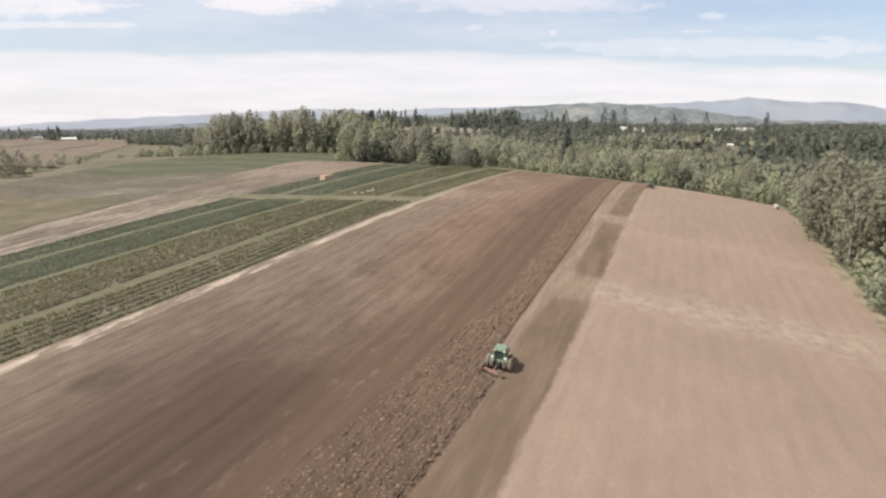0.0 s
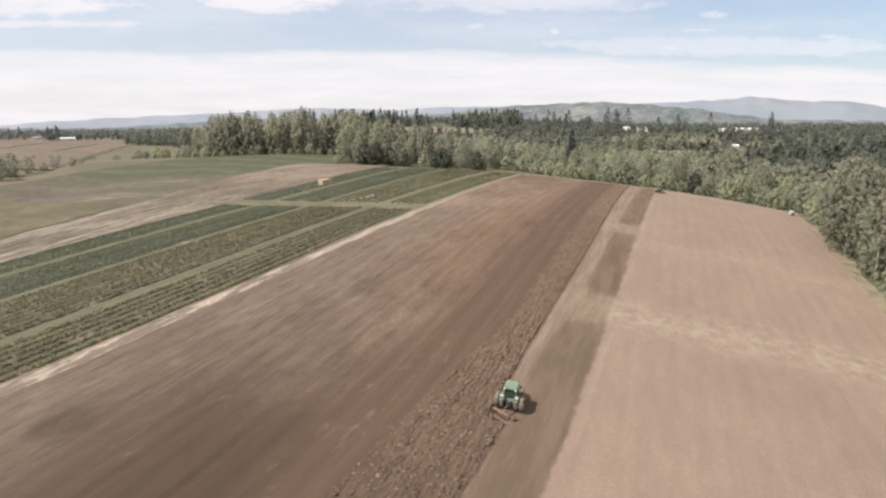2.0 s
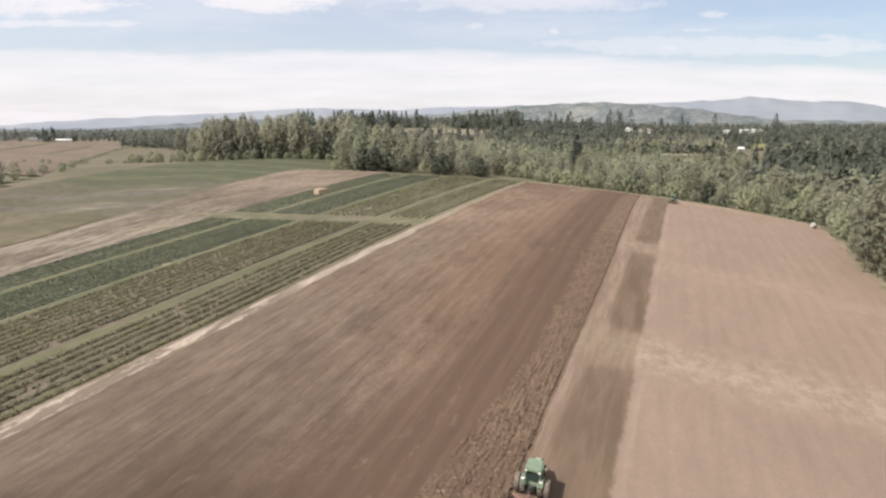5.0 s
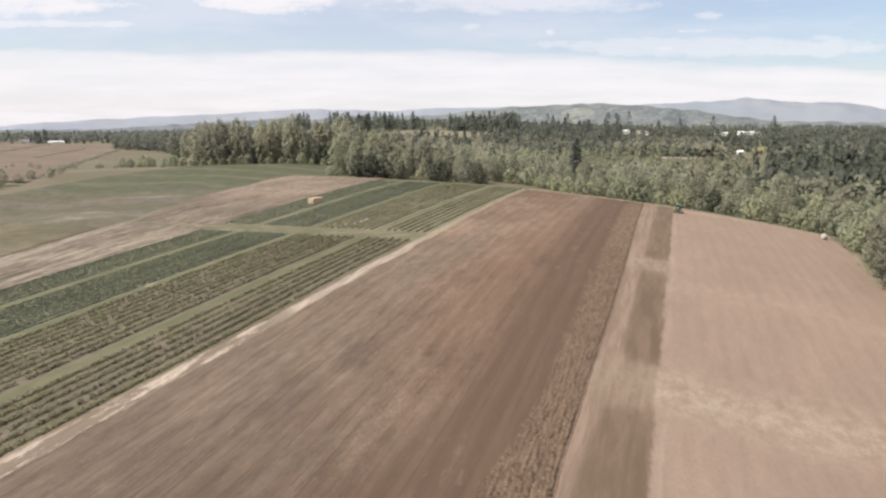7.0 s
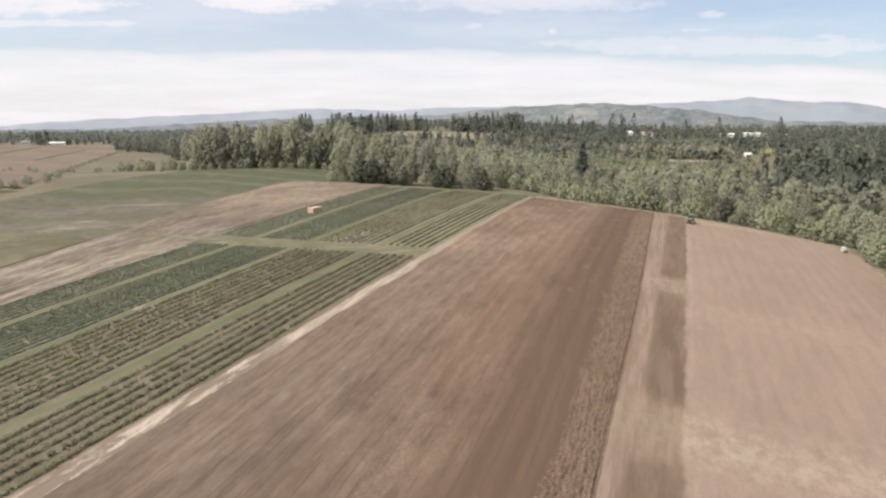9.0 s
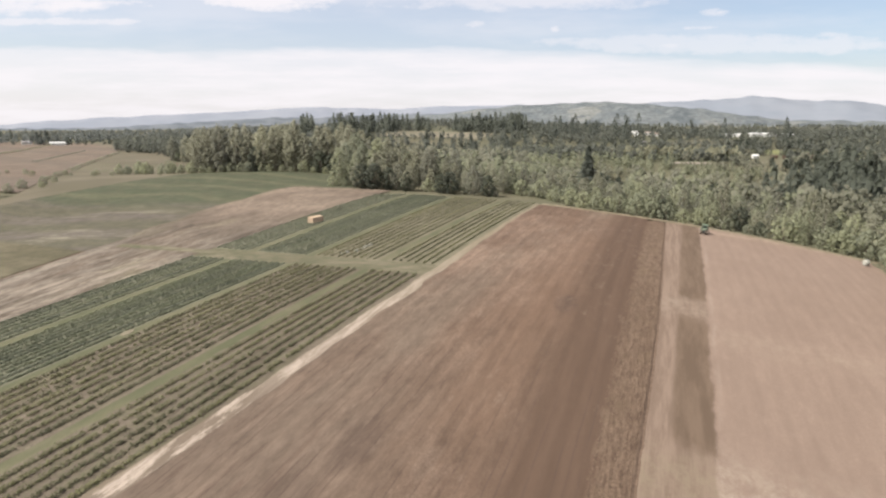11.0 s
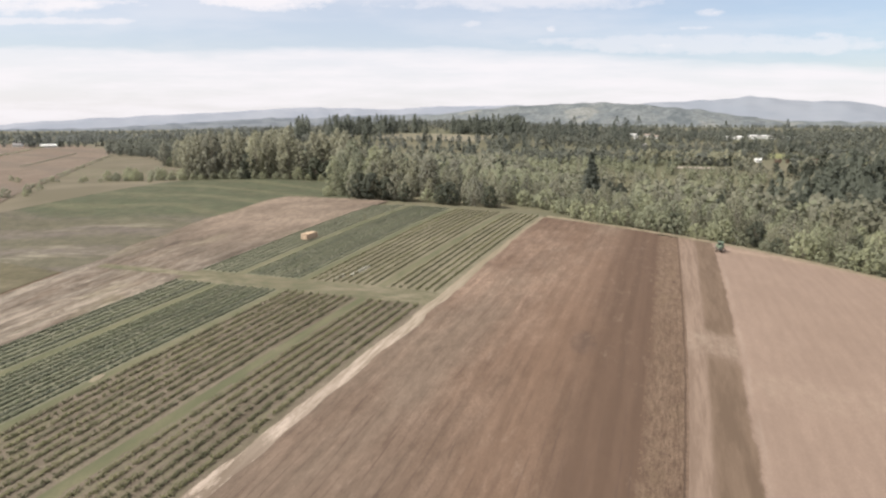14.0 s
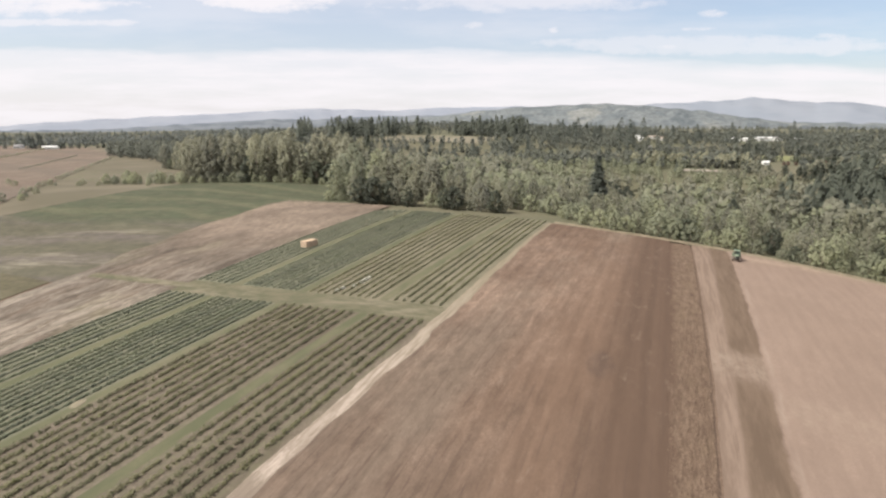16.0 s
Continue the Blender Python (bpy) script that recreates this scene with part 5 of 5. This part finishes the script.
def rod(bm, a, b, ra, rb=None, sides=10):
    a, b = Vector(a), Vector(b)
    m = Matrix.Translation((a + b) / 2) @ (b - a).to_track_quat("Z", "Y").to_matrix().to_4x4()
    bmesh.ops.create_cone(bm, cap_ends=True, segments=sides, radius1=ra, radius2=ra if rb is None else rb, depth=(b - a).length, matrix=m)


def lathe(bm, profile, centre, sides=28):
    """Turns (radius, x) pairs about the x axis through the centre."""
    rings = []
    for r, x in profile:
        rings.append([bm.verts.new((centre[0] + x, centre[1] + r * math.cos(2 * math.pi * k / sides), centre[2] + r * math.sin(2 * math.pi * k / sides))) for k in range(sides)])
    for p, q in zip(rings, rings[1:]):
        for k in range(sides):
            j = (k + 1) % sides
            bm.faces.new((p[k], p[j], q[j], q[k]))


def part(name, bm, material, parent, label="", shade=False):
    """Links a bmesh as one mesh object under a thing or a part."""
    bmesh.ops.recalc_face_normals(bm, faces=bm.faces)
    me = bpy.data.meshes.new(name)
    bm.to_mesh(me)
    bm.free()
    me.materials.append(material)
    if shade:
        me.polygons.foreach_set("use_smooth", np.ones(len(me.polygons), bool))
    ob = new(name, me)
    ob.parent = parent
    return tagged(ob, label)


def made(build, *args, **kw):
    bm = bmesh.new()
    build(bm, *args, **kw)
    return bm


PAINT = plain("green_paint", (0.18, 0.225, 0.155), 0.6, vary=0.3, scale=5)
ROOF_PAINT = plain("sun_bleached_green_paint", (0.128, 0.172, 0.118), 0.5, vary=0.12)
YELLOW = plain("yellow_paint", (0.34, 0.29, 0.13), 0.7)
RUBBER = plain("dusty_rubber", (0.13, 0.105, 0.085), 0.9, vary=0.35, scale=4)
STEEL = plain("worn_steel", (0.13, 0.092, 0.07), 0.7, 0.15, 0.4, 6)
RUST = plain("rusty_red_paint", (0.20, 0.105, 0.078), 0.75, 0.0, 0.35, 5)
SHARE = plain("soil_polished_steel", (0.30, 0.235, 0.195), 0.5, 0.2, 0.3, 6)
DARK = plain("dark_metal", (0.045, 0.045, 0.042), 0.5)
LAMP = plain("lamp_glass", (0.8, 0.8, 0.76), 0.15)
a = Mat("cab_glass", 0.06, 0.6)
GLASS = a.colour((0.03, 0.045, 0.04)).m


def wheel(parent, x, y, r, w, name):
    hub = new(name)
    hub.parent = parent
    s = 1 if x > 0 else -1
    bm = made(lathe, [(r * 0.55, -w * 0.42), (r * 0.62, -w * 0.5), (r * 0.88, -w * 0.5), (r * 0.97, -w * 0.4), (r * 0.97, w * 0.4), (r * 0.88, w * 0.5), (r * 0.62, w * 0.5), (r * 0.55, w * 0.42)], (x, y, r))
    for k in range(20):
        t = 2 * math.pi * k / 20
        side = 1 if k % 2 else -1
        m = Matrix.Translation((x + side * w * 0.22, y + 0.965 * r * math.cos(t), r + 0.965 * r * math.sin(t))) @ Euler((t, 0, 0)).to_matrix().to_4x4() @ Matrix.Rotation(0.5 * side, 4, "Y")
        bmesh.ops.create_cube(bm, size=1, matrix=m @ Matrix.Diagonal((w * 0.5, r * 0.08, r * 0.07, 1)))
    part("tyre", bm, RUBBER, hub, "dusty black lugged tyre")
    bm = made(lathe, [(0.02, 0.10 * s), (r * 0.2, 0.10 * s), (r * 0.24, 0.02 * s), (r * 0.46, -0.04 * s), (r * 0.50, w * 0.4 * s), (r * 0.57, w * 0.42 * s), (r * 0.57, -w * 0.42 * s), (r * 0.5, -w * 0.4 * s)], (x, y, r))
    part("rim", bm, YELLOW, hub, "yellow wheel rim")


def tractor(label, duals=True):
    """A farm tractor heading for +y, the ground at z 0."""
    root = new("tractor")
    for s in (-1, 1):
        wheel(root, 0.92 * s, -0.95, 0.97, 0.52, "rear_wheel")
        if duals:
            wheel(root, 1.58 * s, -0.95, 0.97, 0.52, "dual_wheel")
        wheel(root, 0.95 * s, 1.85, 0.68, 0.44, "front_wheel")
        bm = bmesh.new()
        for k in range(7):
            t0, t1 = radians(15 + k * 20), radians(35 + k * 20)
            r0 = 1.08
            a0, a1 = (-0.95 + r0 * math.cos(t0), 0.97 + r0 * math.sin(t0)), (-0.95 + r0 * math.cos(t1), 0.97 + r0 * math.sin(t1))
            vs = [bm.verts.new((xx, p[0] * 1.0, p[1])) for p in (a0, a1) for xx in (0.62 * s, 1.22 * s)]
            bm.faces.new((vs[0], vs[1], vs[3], vs[2]))
        bmesh.ops.solidify(bm, geom=bm.faces[:], thickness=0.03)
        part("fender", bm, PAINT, root)
        part("tail_lamp", made(box, 0.95 * s - 0.16, 0.95 * s + 0.16, -1.6, -1.48, 1.82, 1.98, 0.01), LAMP, root, "pale tail lamp")
        part("mirror", made(box, 0.98 * s - 0.1, 0.98 * s + 0.1, 0.52, 0.57, 2.25, 2.62, 0.015), DARK, root)
    bm = made(box, -0.34, 0.34, -1.7, 2.5, 0.62, 1.2, 0.05)
    rod(bm, (-1.75 if duals else -1.1, -0.95, 0.97), (1.75 if duals else 1.1, -0.95, 0.97), 0.11)
    rod(bm, (-0.95, 1.85, 0.68), (0.95, 1.85, 0.68), 0.1)
    part("chassis", bm, DARK, root)
    bm = made(box, -0.46, 0.46, 0.5, 2.75, 1.15, 1.95, 0.12, 0.92)
    hood = part("hood", bm, PAINT, root, "green engine hood")
    part("grille", made(box, -0.36, 0.36, 2.75, 2.80, 1.25, 1.75, 0.02), DARK, hood)
    part("front_weight", made(box, -0.42, 0.42, 2.62, 3.05, 0.72, 1.1, 0.05), DARK, root)
    bm = made(box, -0.8, 0.8, -1.35, 0.5, 1.1, 1.55, 0.05)
    cab = part("cab", bm, PAINT, root, "green cab body")
    part("cab_glass", made(box, -0.78, 0.78, -1.32, 0.48, 1.57, 2.80, 0.06, 0.96), GLASS, cab, "dark tinted cab windows")
    for xx, yy in ((-0.79, -1.33), (0.79, -1.33), (-0.79, 0.49), (0.79, 0.49), (-0.8, -0.4), (0.8, -0.4)):
        part("cab_pillar", made(rod, (xx, yy, 1.5), (xx * 0.96, yy * 0.97, 2.82), 0.045), PAINT, cab)
    part("roof", made(box, -0.93, 0.93, -1.5, 0.72, 2.8, 3.08, 0.11, 0.93), ROOF_PAINT, cab, "sun-bleached pale green cab roof")
    for xx in (-0.72, 0.72):
        part("work_lamp", made(box, xx - 0.11, xx + 0.11, -1.58, -1.49, 2.84, 2.98, 0.02), LAMP, cab, "white work lamp")
    bm = made(rod, (0.52, 1.1, 1.7), (0.52, 1.1, 3.0), 0.06)
    part("exhaust", bm, STEEL, root, "steel exhaust stack")
    for p, q in (((-0.3, -1.7, 0.75), (-0.45, -2.5, 0.55)), ((0.3, -1.7, 0.75), (0.45, -2.5, 0.55)), ((0, -1.6, 1.15), (0, -2.5, 1.25))):
        part("linkage", made(rod, p, q, 0.05), DARK, root)
    return tagged(root, label, "tractor", "tractors")


def plough(label, shares=6):
    """A mounted plough trailing aslant behind the hitch at the origin."""
    root = new("plough")
    first, last = Vector((-1.9, -0.2, 0.6)), Vector((0.5, -1.5, 0.6))
    bm = made(rod, first, last, 0.10)
    rod(bm, (-0.45, 0, 0.55), (-0.9, -0.7, 0.6), 0.07)
    rod(bm, (0.45, 0, 0.55), (0.2, -1.3, 0.6), 0.07)
    rod(bm, (0, 0, 1.25), (-0.3, -1.0, 0.65), 0.06)
    part("beam", bm, RUST, root, "rusty red diagonal plough beam")
    for k in range(shares):
        p = first.lerp(last, k / (shares - 1))
        bm = made(rod, p, (p.x - 0.05, p.y - 0.25, 0.2), 0.05)
        part("shank", bm, RUST, root)
        bm = bmesh.new()
        rows = []
        for i in range(5):
            f = i / 4
            rows.append([bm.verts.new((p.x + 0.12 - 0.5 * g - 0.15 * f * g, p.y + 0.1 - 0.45 * g, 0.02 + 0.45 * f + 0.06 * g)) for g in (0, 0.33, 0.66, 1.0)])
            for v in rows[-1]:
                v.co.y -= 0.22 * math.sin(f * 2.2)
        for p0, p1 in zip(rows, rows[1:]):
            for i in range(3):
                bm.faces.new((p0[i], p0[i + 1], p1[i + 1], p1[i]))
        bmesh.ops.solidify(bm, geom=bm.faces[:], thickness=0.03)
        part("mouldboard", bm, SHARE, root, "soil-worn curved mouldboard", True)
    bm = made(lathe, [(0.05, -0.09), (0.36, -0.09), (0.40, 0), (0.36, 0.09), (0.05, 0.09)], (1.35, -1.3, 0.4), 20)
    rod(bm, (1.35, -1.3, 0.4), (0.4, -1.45, 0.6), 0.05)
    part("gauge_wheel", bm, RUBBER, root)
    return tagged(root, label, "plough", "ploughs")


def stand(ob, x, y, heading, dz=0.0):
    """Puts a thing on the land, tilted with the slope, facing the heading (degrees from +y to the left)."""
    e = 1.2
    h = float(land(x, y))
    n = Vector((-(float(land(x + e, y)) - float(land(x - e, y))) / (2 * e), -(float(land(x, y + e)) - float(land(x, y - e))) / (2 * e), 1)).normalized()
    tilt = Vector((0, 0, 1)).rotation_difference(n).to_matrix().to_4x4()
    ob.matrix_basis = Matrix.Translation((x, y, h + dz)) @ tilt @ Matrix.Rotation(radians(heading), 4, "Z") @ Matrix.Diagonal((*ob.scale, 1))
    return ob


def sized(ob, k):
    ob.scale = (k, k, k)
    return ob


stand(sized(tractor("green tractor with dual rear wheels beside the furrow"), 0.9), 0.1, TRACTOR_Y, 1.5, 0.0)
stand(sized(plough("rusty mouldboard plough behind the green tractor"), 0.78), 0.15, TRACTOR_Y - 2.2, 1.5, 0.0)
stand(tractor("small distant green tractor facing down the field", False), 12.2, 252.0, 176, 0.0)
stand(plough("plough behind the distant tractor", 4), 12.05, 254.45, 176, 0.0)

# ---- straw, wraps and sheets ----
STRAW = soil_material("straw", (0.42, 0.32, 0.23), (0.52, 0.41, 0.30), (0.60, 0.49, 0.37), 0.4, 0.5).m
STRAW_PALE = soil_material("spilt_straw", (0.17, 0.148, 0.102), (0.21, 0.184, 0.132), (0.25, 0.22, 0.165), 0.3, 0.5).m
TWINE = plain("pale_twine", (0.48, 0.36, 0.24), 0.8)
bale = new("straw_bale")
bm = made(box, -1.15, 1.15, -0.58, 0.58, 0, 0.88, 0.07)
bmesh.ops.subdivide_edges(bm, edges=bm.edges[:], cuts=2, use_grid_fill=True)
for v in bm.verts:
    v.co += Vector(noise.noise_vector(v.co * 3.1)) * 0.05
body = part("body", bm, STRAW, bale, "golden pressed straw")
for x in (-0.55, 0.0, 0.55):
    part("twine", made(box, x - 0.015, x + 0.015, -0.61, 0.61, -0.01, 0.91, 0), TWINE, bale)
tagged(bale, "large square straw bale in a small stack", "straw bale", "stacked bales")
bx, by, turn = -115.2, 214.4, 80.0
m0 = Matrix.Translation((bx, by, float(land(bx, by)))) @ Matrix.Rotation(radians(turn), 4, "Z") @ Matrix.Scale(1.08, 4)
first = True
for level in range(2):
    for i in (-1, 1):
        for j in (-0.5, 0.5):
            m = m0 @ Matrix.Translation((i * 1.17 + 0.03 * level, j * 1.19, 0.89 * level)) @ Matrix.Rotation(radians(random.uniform(-2, 2)), 4, "Z")
            if first:
                bale.matrix_basis, first = m, False
            else:
                copy_thing(bale, m)

WRAP = plain("dusty_white_wrap", (0.27, 0.265, 0.23), 0.7, vary=0.3, scale=2)
wrapped = new("wrapped_bale")
bm = made(lathe, [(0.02, -0.85), (0.8, -0.85), (1.08, -0.72), (1.15, -0.3), (1.15, 0.3), (1.08, 0.72), (0.8, 0.85), (0.02, 0.85)], (0, 0, 1.12), 26)
for v in bm.verts:
    v.co += Vector(noise.noise_vector(v.co * 2.3)) * 0.04
part("wrapping", bm, WRAP, wrapped, shade=True)
wrapped.scale = (0.8, 0.8, 0.8)
stand(tagged(wrapped, "dusty white plastic-wrapped round bale at the field edge", "round bale"), 56.8, 244.0, 25)

SHEET = plain("pale_plastic_sheet", (0.62, 0.60, 0.52), 0.5)


def ground_sheet(x, y, wide, long, heading):
    """A crumpled sheet lying over a crop row."""
    n, m = 8, max(6, int(long * 4))
    bm = bmesh.new()
    rows = []
    for j in range(m + 1):
        rows.append([])
        for i in range(n + 1):
            u, v = (i / n - 0.5) * wide, (j / m - 0.5) * long
            z = 0.55 - 1.6 * abs(u) ** 1.5 + 0.06 * noise.noise((u * 3 + x, v * 2 + y, 0))
            rows[-1].append(bm.verts.new((u + 0.05 * noise.noise((v * 2, u, y)), v, max(z, 0.03))))
    for p, q in zip(rows, rows[1:]):
        for i in range(n):
            bm.faces.new((p[i], p[i + 1], q[i + 1], q[i]))
    bmesh.ops.solidify(bm, geom=bm.faces[:], thickness=0.015)
    me = bpy.data.meshes.new("plastic_sheet")
    bm.to_mesh(me)
    bm.free()
    me.materials.append(SHEET)
    stand(tagged(new("plastic_sheet", me), "pale crumpled plastic sheet lying over a crop row", "plastic sheet", "plastic sheets"), x, y, heading)


ground_sheet(-78.5, 183.5, 1.3, 6.0, 0)
ground_sheet(-78.6, 177.8, 1.1, 1.6, 4)
ground_sheet(-80.6, 176.0, 1.0, 1.2, -6)
ground_sheet(-80.7, 173.6, 1.0, 0.9, 3)

# straw spilt on the grass strip
bm = bmesh.new()
rings = []
for k in range(6):
    f = k / 5
    rings.append([bm.verts.new((0.9 * f * math.cos(t) * (1 + 0.25 * noise.noise((3 * math.cos(t), 3 * math.sin(t), 1))), 1.5 * f * math.sin(t) * (1 + 0.25 * noise.noise((3 * math.cos(t), 3 * math.sin(t), 4))), 0.20 * (1 - f * f) + 0.05 * noise.noise((9 * f * math.cos(t), 9 * f * math.sin(t), 0)) * (f < 1))) for t in [2 * math.pi * i / 20 for i in range(20)]])
for p, q in zip(rings, rings[1:]):
    for i in range(20):
        bm.faces.new((p[i], p[(i + 1) % 20], q[(i + 1) % 20], q[i]))
bmesh.ops.remove_doubles(bm, verts=bm.verts, dist=0.001)
me = bpy.data.meshes.new("straw_heap")
bm.to_mesh(me)
bm.free()
me.materials.append(STRAW_PALE)
stand(tagged(new("straw_heap", me), "low pale heap of spilt straw on the grass", "straw heap"), -92.4, 115.4, 10, 0.06)

# ---- far buildings ----
WHITE = plain("white_paint", (0.62, 0.62, 0.59), 0.6, vary=0.05)
ROOFS = {"white": plain("white_metal_roof", (0.82, 0.82, 0.80), 0.4, vary=0.04), "grey": plain("grey_roof", (0.30, 0.29, 0.28), 0.7), "tan": plain("tan_roof", (0.36, 0.30, 0.25), 0.7)}


def house(x, y, wide, deep, high, pitch, roof, heading, label, windows=4):
    """A gabled building with its ridge along its width."""
    root = new("house" if wide < 22 else "shed")
    bm = bmesh.new()
    w, d = wide / 2, deep / 2
    low = [bm.verts.new((sx * w, sy * d, -2)) for sx, sy in ((-1, -1), (1, -1), (1, 1), (-1, 1))]
    top = [bm.verts.new((sx * w, sy * d, high)) for sx, sy in ((-1, -1), (1, -1), (1, 1), (-1, 1))]
    gable = [bm.verts.new((sx * w, 0, high + pitch)) for sx in (-1, 1)]
    for i in range(4):
        if i in (0, 2):
            bm.faces.new((low[i], low[(i + 1) % 4], top[(i + 1) % 4], top[i]))
    bm.faces.new((low[1], low[2], top[2], gable[1], top[1]))
    bm.faces.new((low[3], low[0], top[0], gable[0], top[3]))
    part("wall", bm, WHITE, root)
    bm = bmesh.new()
    o = 0.5
    k = pitch / d
    for s in (-1, 1):
        vs = [bm.verts.new(c) for c in ((-w - o, s * (d + o), high - k * o), (w + o, s * (d + o), high - k * o), (w + o, 0, high + pitch), (-w - o, 0, high + pitch))]
        bm.faces.new(vs)
    bmesh.ops.solidify(bm, geom=bm.faces[:], thickness=0.25)
    part("roof", bm, ROOFS[roof], root)
    for i in range(windows):
        cx = -w + wide * (i + 0.5) / windows
        win = part("window", made(box, cx - 0.6, cx + 0.6, -d - 0.06, -d + 0.05, 1.0, 2.3, 0.0), WHITE, root)
        part("pane", made(box, cx - 0.5, cx + 0.5, -d - 0.09, -d - 0.05, 1.1, 2.2, 0.0), GLASS, win)
    root.matrix_basis = pose(x, y, float(land(x, y)), 0, 0, heading)
    return tagged(root, label, "house" if wide < 22 else "shed", "far buildings")


house(-987, 764, 24, 9, 3.5, 2.0, "white", 40, "long low white barn on the plain", 5)
house(-1060, 760, 13, 9, 4.0, 3.0, "grey", 40, "small white farmhouse with grey roof")
house(78, 695, 5, 5, 2.3, 1.6, "white", 15, "white house among the trees of the valley")
house(122, 1066, 23, 12, 4.6, 1.4, "white", 10, "large white metal shed on the rise", 6)
house(143, 1072, 12, 9, 4.5, 1.8, "grey", 5, "small white outbuilding beside the large shed", 3)
house(88, 1052, 23, 9, 3.2, 1.4, "white", 4, "long low white shed on the rise", 5)
house(168, 1080, 24, 9, 2.8, 1.2, "white", 8, "low white annexe beside the large shed", 5)
house(-50, 1004, 6, 5, 3, 2.0, "white", 20, "white house half hidden by conifers")
house(-20, 1034, 9, 7, 3, 2.0, "tan", 10, "tan-roofed house half hidden by conifers")
house(-58, 1088, 10, 8, 4.0, 2.4, "white", 10, "white gabled house among the conifers")
house(-34, 1094, 16, 9, 3.6, 2.0, "tan", 8, "pale long house among the conifers")
house(-34, 850, 8, 6, 3.0, 2.0, "grey", 25, "grey-roofed house in the woods")
house(-329, 1085, 14, 9, 5, 3.0, "grey", 20, "grey-roofed farmhouse beside the far meadow")
house(-300, 1100, 12, 9, 5, 3.0, "white", 15, "white farmhouse beside the far meadow")
house(-280, 1120, 14, 9, 4.5, 2.5, "tan", 30, "pale barn beside the far meadow")
